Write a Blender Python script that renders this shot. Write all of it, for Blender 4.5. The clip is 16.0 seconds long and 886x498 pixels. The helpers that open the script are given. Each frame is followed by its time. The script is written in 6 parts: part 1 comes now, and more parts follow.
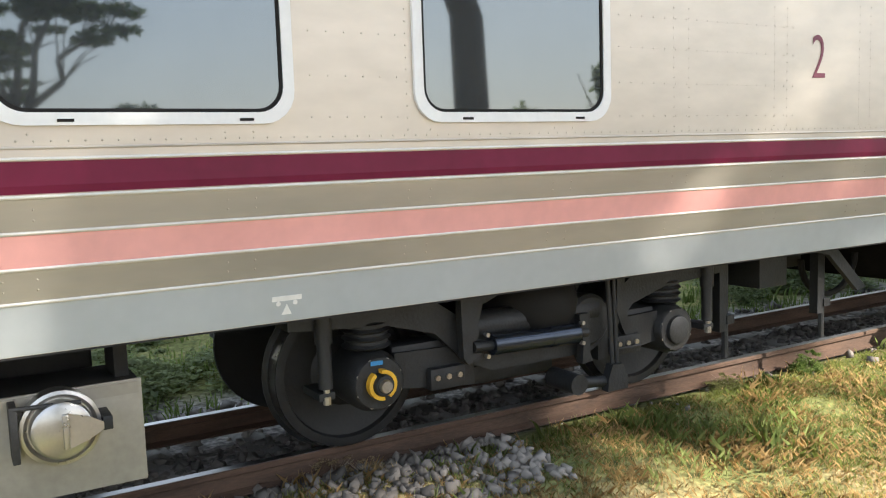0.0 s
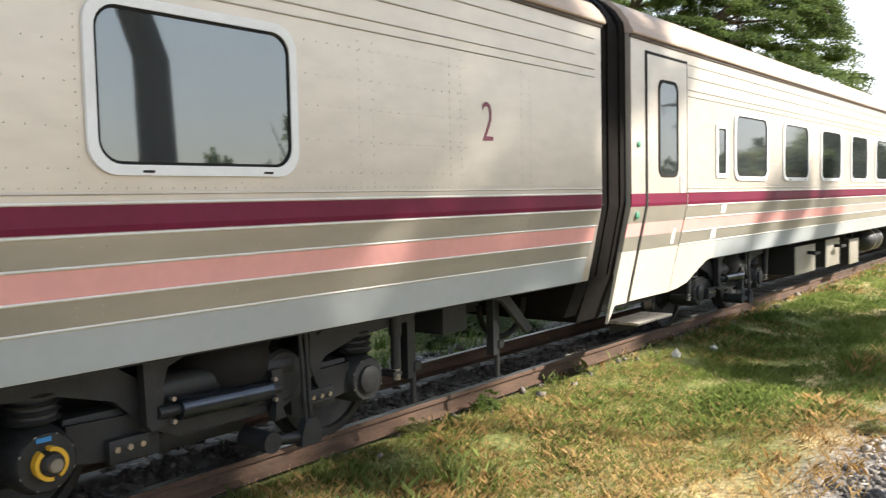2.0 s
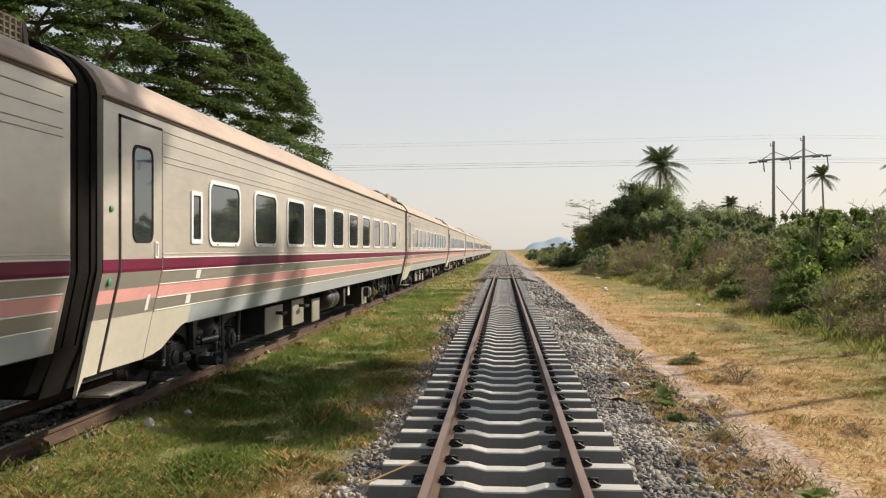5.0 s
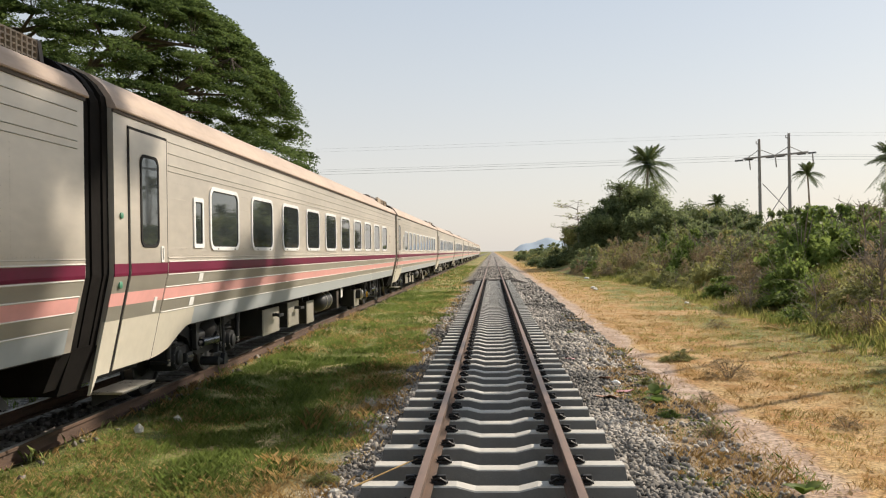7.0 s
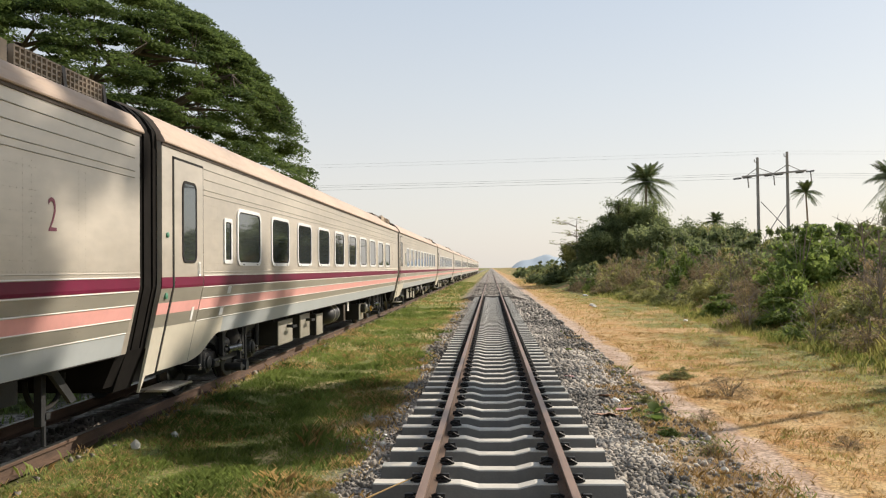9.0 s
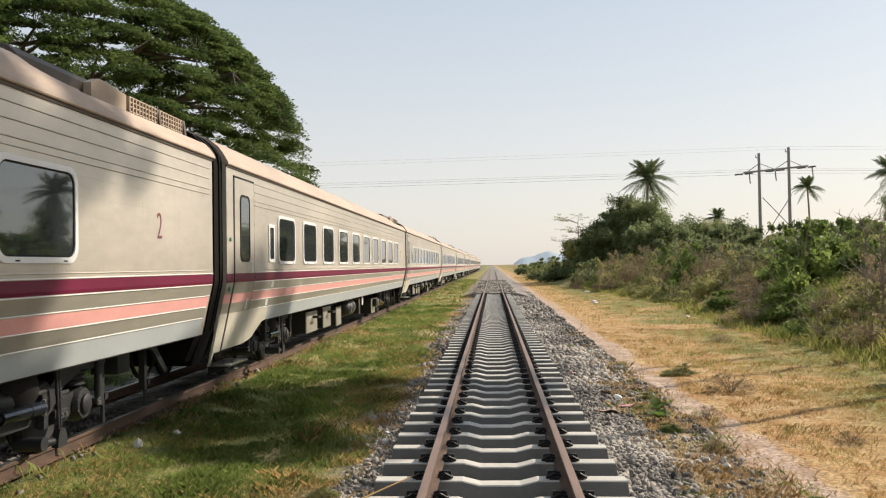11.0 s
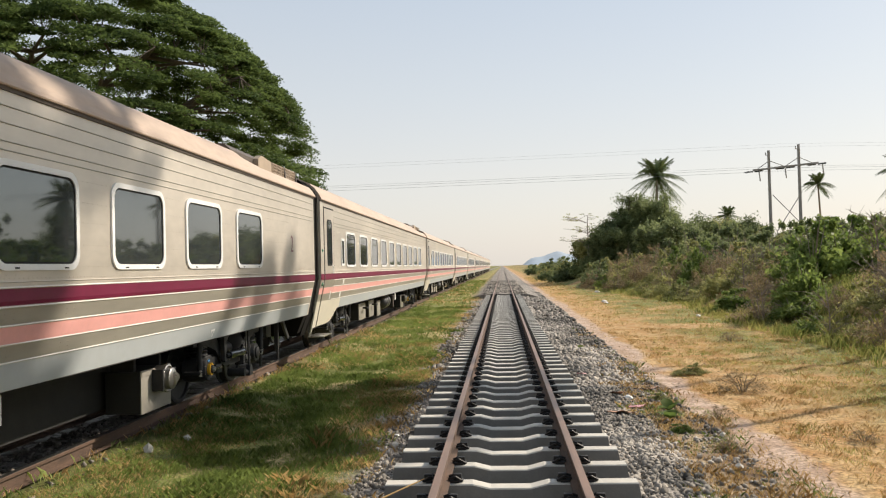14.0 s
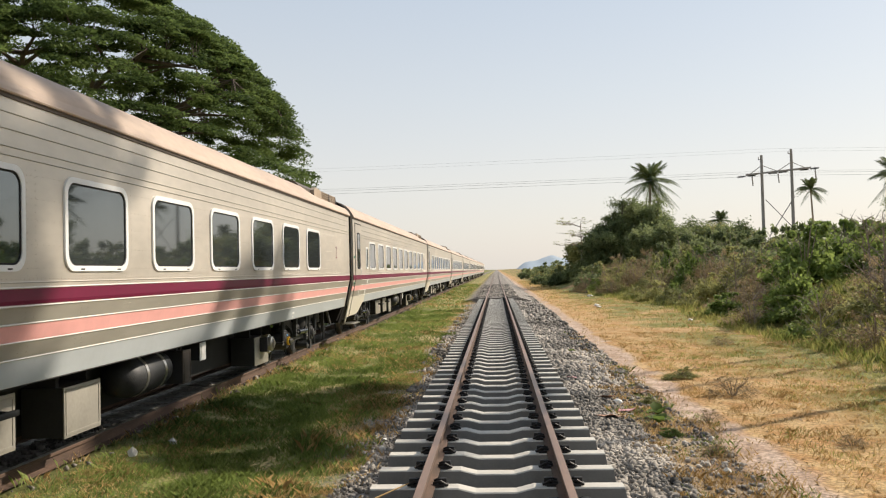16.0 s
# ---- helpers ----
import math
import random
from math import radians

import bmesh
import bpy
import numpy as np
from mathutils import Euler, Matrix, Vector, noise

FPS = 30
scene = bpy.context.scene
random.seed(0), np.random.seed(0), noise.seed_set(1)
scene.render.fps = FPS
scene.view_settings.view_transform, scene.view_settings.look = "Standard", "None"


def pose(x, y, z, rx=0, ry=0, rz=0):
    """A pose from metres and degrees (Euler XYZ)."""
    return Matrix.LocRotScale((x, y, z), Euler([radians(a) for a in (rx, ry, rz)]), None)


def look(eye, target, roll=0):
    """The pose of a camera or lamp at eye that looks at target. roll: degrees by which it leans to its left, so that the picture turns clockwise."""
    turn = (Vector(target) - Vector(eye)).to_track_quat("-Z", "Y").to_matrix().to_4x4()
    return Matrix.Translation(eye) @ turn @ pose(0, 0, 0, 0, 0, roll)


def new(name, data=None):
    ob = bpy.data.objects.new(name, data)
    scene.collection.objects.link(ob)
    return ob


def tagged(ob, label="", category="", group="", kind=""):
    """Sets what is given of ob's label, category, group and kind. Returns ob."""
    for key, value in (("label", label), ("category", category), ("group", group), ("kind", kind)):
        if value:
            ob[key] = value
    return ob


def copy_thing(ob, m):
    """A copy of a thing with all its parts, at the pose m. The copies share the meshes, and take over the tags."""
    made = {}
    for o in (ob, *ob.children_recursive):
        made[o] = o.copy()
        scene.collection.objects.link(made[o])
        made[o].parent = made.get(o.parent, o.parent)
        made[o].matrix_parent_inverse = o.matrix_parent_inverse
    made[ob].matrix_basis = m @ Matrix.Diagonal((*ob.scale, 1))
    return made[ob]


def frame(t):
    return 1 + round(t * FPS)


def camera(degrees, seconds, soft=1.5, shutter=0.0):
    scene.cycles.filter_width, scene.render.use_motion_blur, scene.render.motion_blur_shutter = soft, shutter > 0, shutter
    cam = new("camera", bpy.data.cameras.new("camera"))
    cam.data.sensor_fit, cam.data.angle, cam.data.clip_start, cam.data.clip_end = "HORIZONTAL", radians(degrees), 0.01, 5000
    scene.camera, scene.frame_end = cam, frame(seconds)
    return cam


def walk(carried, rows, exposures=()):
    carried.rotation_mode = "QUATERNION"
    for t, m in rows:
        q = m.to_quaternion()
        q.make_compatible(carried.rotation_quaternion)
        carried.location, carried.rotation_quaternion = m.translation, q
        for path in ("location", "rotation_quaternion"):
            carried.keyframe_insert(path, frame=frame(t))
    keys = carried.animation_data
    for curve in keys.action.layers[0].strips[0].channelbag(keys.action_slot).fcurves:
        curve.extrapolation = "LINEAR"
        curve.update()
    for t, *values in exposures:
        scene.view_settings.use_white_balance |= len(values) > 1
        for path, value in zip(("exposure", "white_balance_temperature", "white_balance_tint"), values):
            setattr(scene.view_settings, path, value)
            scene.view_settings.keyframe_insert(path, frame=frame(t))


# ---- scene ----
cam = camera(55.6, 16.0, soft=1.15, shutter=0.12)
# t, x, y, z, yaw, pitch, roll
PATH = [
    (0.0, -0.056, -0.044, 1.456, 59.24, -6.07, 1.93),
    (0.5, -0.060, -0.045, 1.454, 58.36, -6.37, 1.74),
    (1.0, -0.090, -0.053, 1.455, 54.59, -6.14, 1.38),
    (1.5, -0.059, -0.014, 1.477, 49.63, -5.66, 1.30),
    (2.0, -0.052, -0.010, 1.502, 38.70, -3.49, 1.20),
    (2.5, -0.043, 0.011, 1.537, 26.58, -1.07, 1.45),
    (3.0, -0.073, 0.026, 1.552, 17.75, -0.31, 1.20),
    (3.5, -0.067, 0.010, 1.571, 11.73, -0.13, 0.82),
    (4.0, -0.042, -0.004, 1.576, 7.79, 0.03, 0.71),
    (4.5, -0.035, -0.018, 1.576, 5.37, 0.11, 0.38),
    (5.0, -0.012, -0.050, 1.595, 4.13, 0.02, 0.00),
    (7.5, -0.017, -0.016, 1.563, 3.34, 0.35, 0.96),
    (8.0, -0.019, -0.015, 1.568, 3.25, 0.94, 0.58),
    (8.5, -0.018, -0.014, 1.570, 3.24, 1.28, 0.66),
    (9.0, -0.029, -0.008, 1.568, 3.27, 1.31, 0.61),
    (11.5, -0.022, -0.003, 1.569, 3.38, 1.10, 0.95),
    (12.0, -0.019, -0.002, 1.571, 3.32, 1.13, 1.05),
    (12.5, -0.021, -0.002, 1.574, 3.22, 1.21, 1.17),
    (13.0, -0.027, 0.003, 1.574, 3.39, 1.24, 1.19),
    (13.5, -0.023, 0.012, 1.571, 3.79, 1.18, 1.34),
    (14.0, -0.012, 0.023, 1.578, 4.04, 1.22, 1.49),
    (14.5, 0.009, 0.032, 1.578, 4.19, 1.31, 1.60),
    (15.0, 0.043, 0.042, 1.578, 4.14, 1.15, 1.51),
    (15.5, 0.062, 0.057, 1.577, 3.74, 1.27, 1.33),
    (16.0, 0.051, 0.081, 1.564, 3.63, 1.47, 1.36),
]
EXPOSURES = [(0.0, 1.55, 6100, 10), (1.5, 1.55, 6100, 10), (2.0, 1.20, 6150, 10), (2.5, 0.90, 6250, 10), (3.0, 0.47, 6400, 10), (3.6, 0.22, 6480, 10), (4.2, 0.10, 6500, 10), (5.0, 0.14, 6500, 10), (7.5, 0.20, 6500, 10), (9.0, 0.25, 6500, 10), (16.0, 0.25, 6500, 10)]
walk(cam, [(t, pose(x, y, z, 90 + p, r, w)) for t, x, y, z, w, p, r in PATH], EXPOSURES)

# ---- world and sun ----
SUN_AZ, SUN_EL = 55, 34          # degrees to the right of the track, and up
world = bpy.data.worlds.new("world")
scene.world = world
world.use_nodes = True
wn = world.node_tree.nodes
sky = wn.new("ShaderNodeTexSky")
sky.sky_type, sky.sun_disc = 'NISHITA', False
sky.sun_elevation, sky.sun_rotation = radians(SUN_EL), radians(SUN_AZ)
sky.air_density, sky.dust_density, sky.ozone_density = 1.2, 1.6, 2.5
wn["Background"].inputs["Strength"].default_value = 0.13
# pale haze over the clear sky, creamier towards the horizon
wt = wn.new("ShaderNodeTexCoord")
wsep = wn.new("ShaderNodeSeparateXYZ")
wramp = wn.new("ShaderNodeValToRGB")
for pos, col in ((0.0, (5.7, 5.35, 5.0)), (0.11, (5.35, 5.15, 4.95)), (0.20, (4.75, 4.85, 4.9)), (0.34, (3.9, 4.3, 4.75)), (1.0, (2.0, 2.5, 3.1))):
    e = wramp.color_ramp.elements[0 if pos == 0 else -1] if pos in (0.0, 1.0) else wramp.color_ramp.elements.new(pos)
    e.color = (*col, 1)
wmix = wn.new("ShaderNodeMix")
wmix.data_type = 'RGBA'
wmix.inputs[0].default_value = 0.78
L = world.node_tree.links.new
L(wt.outputs["Generated"], wsep.inputs[0])
L(wsep.outputs["Z"], wramp.inputs[0])
L(sky.outputs[0], wmix.inputs[6])
L(wramp.outputs[0], wmix.inputs[7])
L(wmix.outputs[2], wn["Background"].inputs[0])
sun_data = bpy.data.lights.new("sun", 'SUN')
sun_data.energy, sun_data.angle, sun_data.color = 5.0, radians(0.9), (1.0, 0.89, 0.745)
sun = new("sun", sun_data)
sa, se = radians(SUN_AZ), radians(SUN_EL)
SUN_DIR = Vector((math.sin(sa) * math.cos(se), math.cos(sa) * math.cos(se), math.sin(se)))
sun.matrix_world = look(SUN_DIR * 50, (0, 0, 0))


# ---- materials ----
def mat(name, color, rough=0.6, metal=0.0, var=0.15, scale=6.0, bump=0.0, bump_scale=40.0, color2=None, stretch=None, spec=0.5, random=0.0, coat=0.0, rspread=0.12):
    """Principled surface: two scales of noise vary the colour, a fine one the relief; random: spread between pieces."""
    m = bpy.data.materials.new(name)
    m.use_nodes = True
    nt = m.node_tree
    b = nt.nodes["Principled BSDF"]
    b.inputs["Roughness"].default_value, b.inputs["Metallic"].default_value = rough, metal
    b.inputs["Specular IOR Level"].default_value = spec
    b.inputs["Coat Weight"].default_value = coat
    tc = nt.nodes.new("ShaderNodeTexCoord")
    mp = nt.nodes.new("ShaderNodeMapping")
    nt.links.new(tc.outputs["Object"], mp.inputs[0])
    if stretch:
        mp.inputs["Scale"].default_value = stretch
    big, fine = nt.nodes.new("ShaderNodeTexNoise"), nt.nodes.new("ShaderNodeTexNoise")
    big.inputs["Scale"].default_value, fine.inputs["Scale"].default_value = scale, scale * 9
    big.inputs["Detail"].default_value, fine.inputs["Detail"].default_value = 4, 3
    for n in (big, fine):
        nt.links.new(mp.outputs[0], n.inputs["Vector"])
    mixf = nt.nodes.new("ShaderNodeMix")
    mixf.inputs["Factor"].default_value = 0.35
    nt.links.new(big.outputs["Fac"], mixf.inputs["A"])
    nt.links.new(fine.outputs["Fac"], mixf.inputs["B"])
    src = mixf.outputs["Result"]
    if random:
        oi = nt.nodes.new("ShaderNodeObjectInfo")
        ma = nt.nodes.new("ShaderNodeMath")
        ma.operation = 'MULTIPLY_ADD'
        ma.inputs[1].default_value = random
        nt.links.new(oi.outputs["Random"], ma.inputs[0])
        nt.links.new(src, ma.inputs[2])
        src = ma.outputs[0]
    ramp = nt.nodes.new("ShaderNodeValToRGB")
    c2 = color2 or tuple(c * (1 + var) for c in color)
    c1 = color if color2 else tuple(c * (1 - var) for c in color)
    ramp.color_ramp.elements[0].position, ramp.color_ramp.elements[1].position = 0.34, 0.66 + random
    ramp.color_ramp.elements[0].color, ramp.color_ramp.elements[1].color = (*c1, 1), (*c2, 1)
    nt.links.new(src, ramp.inputs[0])
    nt.links.new(ramp.outputs[0], b.inputs["Base Color"])
    rr = nt.nodes.new("ShaderNodeMapRange")
    rr.inputs["To Min"].default_value, rr.inputs["To Max"].default_value = max(0.01, rough - rspread), min(1, rough + rspread)
    nt.links.new(mixf.outputs["Result"], rr.inputs["Value"])
    nt.links.new(rr.outputs[0], b.inputs["Roughness"])
    if bump:
        n3 = nt.nodes.new("ShaderNodeTexNoise")
        n3.inputs["Scale"].default_value = bump_scale
        nt.links.new(mp.outputs[0], n3.inputs["Vector"])
        bp = nt.nodes.new("ShaderNodeBump")
        bp.inputs["Strength"].default_value, bp.inputs["Distance"].default_value = bump, 0.02
        nt.links.new(n3.outputs["Fac"], bp.inputs["Height"])
        nt.links.new(bp.outputs[0], b.inputs["Normal"])
    return m


def leaf_mat(name, dark, light, trans=0.35, patch=0.25):
    """Leaves or blades: colour by island and by broad patches, some light shining through."""
    m = bpy.data.materials.new(name)
    m.use_nodes = True
    nt = m.node_tree
    b = nt.nodes["Principled BSDF"]
    out = nt.nodes["Material Output"]
    geo, noi = nt.nodes.new("ShaderNodeNewGeometry"), nt.nodes.new("ShaderNodeTexNoise")
    noi.inputs["Scale"].default_value, noi.inputs["Detail"].default_value = patch, 4
    nt.links.new(geo.outputs["Position"], noi.inputs["Vector"])
    ma = nt.nodes.new("ShaderNodeMapRange")
    ma.inputs["From Min"].default_value, ma.inputs["From Max"].default_value = 0.35, 0.65
    nt.links.new(noi.outputs["Fac"], ma.inputs["Value"])
    mx = nt.nodes.new("ShaderNodeMix")
    mx.inputs["Factor"].default_value = 0.4
    nt.links.new(ma.outputs[0], mx.inputs["A"])
    nt.links.new(geo.outputs["Random Per Island"], mx.inputs["B"])
    ramp = nt.nodes.new("ShaderNodeValToRGB")
    ramp.color_ramp.elements[0].color, ramp.color_ramp.elements[1].color = (*dark, 1), (*light, 1)
    ramp.color_ramp.elements[0].position, ramp.color_ramp.elements[1].position = 0.15, 0.85
    nt.links.new(mx.outputs["Result"], ramp.inputs[0])
    nt.links.new(ramp.outputs[0], b.inputs["Base Color"])
    b.inputs["Roughness"].default_value, b.inputs["Specular IOR Level"].default_value = 0.6, 0.25
    tr, ms = nt.nodes.new("ShaderNodeBsdfTranslucent"), nt.nodes.new("ShaderNodeMixShader")
    ms.inputs[0].default_value = trans
    nt.links.new(ramp.outputs[0], tr.inputs[0])
    nt.links.new(b.outputs[0], ms.inputs[1])
    nt.links.new(tr.outputs[0], ms.inputs[2])
    nt.links.new(ms.outputs[0], out.inputs[0])
    return m


M_STEEL = mat("stainless_body", (0.585, 0.53, 0.455), 0.40, 0.5, 0.13, 1.2, 0.10, 1.6, stretch=(1, 0.35, 1))
M_BAND = mat("stainless_band", (0.46, 0.43, 0.36), 0.42, 0.5, 0.12, 1.2, 0.03, 3, stretch=(1, 0.25, 1))
M_ROOF = mat("roof_panel", (0.44, 0.335, 0.26), 0.65, 0.0, 0.16, 1.5, stretch=(1, 0.4, 1))
M_MAROON = mat("maroon_stripe", (0.15, 0.013, 0.042), 0.42, 0, 0.15, 1.5, spec=0.22)
M_PINK = mat("pink_stripe", (0.80, 0.40, 0.36), 0.4, 0, 0.08, 1.5)
M_SKIRT = mat("grey_skirt", (0.435, 0.462, 0.465), 0.42, 0.0, 0.06, 1.2)
M_CREAM = mat("cream_paint", (0.66, 0.61, 0.50), 0.42, 0.0, 0.08, 1.2)
M_RIVET = mat("rivet_metal", (0.54, 0.49, 0.41), 0.45, 0.5, 0.2, 9)
M_RIDGE = mat("pale_moulding", (0.74, 0.71, 0.64), 0.4, 0.2, 0.08, 3)
M_FRAME = mat("white_window_frame", (0.80, 0.80, 0.78), 0.4, 0, 0.05, 4)
M_GLASS = mat("tinted_glass", (0.160, 0.182, 0.195), 0.03, 0.80, 0.03, 1.0, rspread=0.01)
M_RUBBER = mat("black_rubber", (0.012, 0.011, 0.010), 0.8, 0, 0.3, 8, spec=0.3)
M_BELLOWS = mat("bellows_cloth", (0.012, 0.0105, 0.0095), 0.9, 0, 0.3, 6, spec=0.08)
M_BLACK = mat("bogie_paint", (0.018, 0.0185, 0.0195), 0.56, 0.0, 0.45, 7, 0.15, 60)
M_DARK = mat("underframe_paint", (0.02, 0.019, 0.018), 0.8, 0.0, 0.4, 5)
M_DAMPER = mat("damper_tube", (0.05, 0.06, 0.08), 0.22, 0.75, 0.1, 5)
M_WHEEL = mat("wheel_steel", (0.014, 0.014, 0.0145), 0.6, 0.0, 0.35, 9, 0.1, 50)
M_TREAD = mat("wheel_tread", (0.35, 0.33, 0.31), 0.3, 1.0, 0.1, 9)
M_BOX = mat("equipment_box_paint", (0.37, 0.345, 0.295), 0.45, 0.3, 0.14, 3)
M_CHROME = mat("bare_steel", (0.50, 0.48, 0.45), 0.3, 0.9, 0.1, 8)
M_YELLOW = mat("yellow_ring_paint", (0.75, 0.42, 0.03), 0.5, 0, 0.15, 12)
M_BLUE = mat("blue_tag", (0.05, 0.25, 0.55), 0.5, 0, 0.1, 12)
M_WHITE = mat("white_paint", (0.80, 0.79, 0.75), 0.55, 0, 0.08, 8)
M_NUMBER = mat("maroon_number", (0.20, 0.045, 0.075), 0.5, 0, 0.1, 4)
M_GREEN = mat("green_button", (0.08, 0.26, 0.16), 0.4, 0, 0.1, 8)
M_AC = mat("roof_unit_metal", (0.085, 0.066, 0.052), 0.6, 0.2, 0.3, 4)
M_ACPALE = mat("roof_unit_pale", (0.36, 0.28, 0.20), 0.6, 0.0, 0.15, 4)
M_RAILSIDE = mat("rail_rust", (0.092, 0.054, 0.035), 0.85, 0.0, 0.40, 14, 0.2, 90, stretch=(1, 0.2, 1))
M_RAILTOP = mat("rail_head_worn", (0.30, 0.19, 0.135), 0.45, 0.5, 0.25, 9, stretch=(1, 0.1, 1))
M_RAILSHINE = mat("rail_head_shiny", (0.36, 0.35, 0.35), 0.34, 1.0, 0.1, 5, stretch=(1, 0.1, 1))
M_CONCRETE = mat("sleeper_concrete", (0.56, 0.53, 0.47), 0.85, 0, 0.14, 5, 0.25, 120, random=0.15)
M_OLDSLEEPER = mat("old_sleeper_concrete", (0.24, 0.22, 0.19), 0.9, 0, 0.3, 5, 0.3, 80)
# shade of the sleepers' side faces, put into a darker concrete colour
M_SLEEPERSHADE = mat("soil_stained_concrete", (0.19, 0.18, 0.16), 0.92, 0, 0.18, 5, 0.25, 120, random=0.1)
M_CLIP = mat("clip_iron", (0.018, 0.016, 0.015), 0.6, 0.3, 0.4, 30)
M_BARK = mat("bark", (0.085, 0.065, 0.05), 0.9, 0, 0.35, 3, 0.6, 12, stretch=(1, 1, 0.3))
M_PALEBARK = mat("pale_bark", (0.26, 0.21, 0.16), 0.9, 0, 0.3, 3, 0.5, 12, stretch=(1, 1, 0.3))
M_POLE = mat("pole_concrete", (0.32, 0.29, 0.26), 0.8, 0, 0.15, 2)
M_WIRE = mat("wire", (0.35, 0.35, 0.35), 0.5, 0.5, 0.1, 2)
# pale blue-grey holds the haze of the distance; no haze is built
M_HILL = mat("far_hill", (0.30, 0.36, 0.42), 1.0, 0, 0.10, 0.01)
M_RAIN = leaf_mat("rain_tree_leaf", (0.045, 0.074, 0.022), (0.165, 0.225, 0.068), 0.48, 0.5)
M_BUSHD = leaf_mat("dark_bush_leaf", (0.105, 0.135, 0.058), (0.30, 0.34, 0.150), 0.52, 0.3)
M_BUSHL = leaf_mat("fresh_bush_leaf", (0.10, 0.155, 0.036), (0.30, 0.37, 0.10), 0.52, 0.3)
M_BUSHO = leaf_mat("olive_bush_leaf", (0.18, 0.19, 0.070), (0.47, 0.45, 0.175), 0.50, 0.3)
M_DRYB = leaf_mat("dry_bush_twig", (0.19, 0.14, 0.08), (0.42, 0.325, 0.18), 0.45, 0.3)
M_PALM = leaf_mat("palm_leaf", (0.058, 0.085, 0.033), (0.169, 0.208, 0.078), 0.25, 0.5)
M_GRASSG = leaf_mat("green_grass", (0.12, 0.175, 0.042), (0.33, 0.41, 0.115), 0.48, 0.45)
M_GRASSD = leaf_mat("dry_grass", (0.42, 0.28, 0.11), (0.76, 0.56, 0.28), 0.4, 0.5)
M_TUFT = leaf_mat("tuft_grass", (0.20, 0.27, 0.08), (0.46, 0.52, 0.20), 0.5, 1.5)
M_GRASSM = leaf_mat("mixed_grass", (0.20, 0.25, 0.06), (0.53, 0.48, 0.17), 0.48, 0.9)


def stone_mat(name, dark, light):
    m = leaf_mat(name, dark, light, 0.0, 0.6)
    m.node_tree.nodes["Principled BSDF"].inputs["Roughness"].default_value = 0.9
    return m


M_BALLAST = stone_mat("ballast_piece", (0.068, 0.065, 0.059), (0.48, 0.43, 0.37))
M_DARKBALLAST = stone_mat("sooty_ballast_piece", (0.09, 0.08, 0.07), (0.34, 0.30, 0.26))


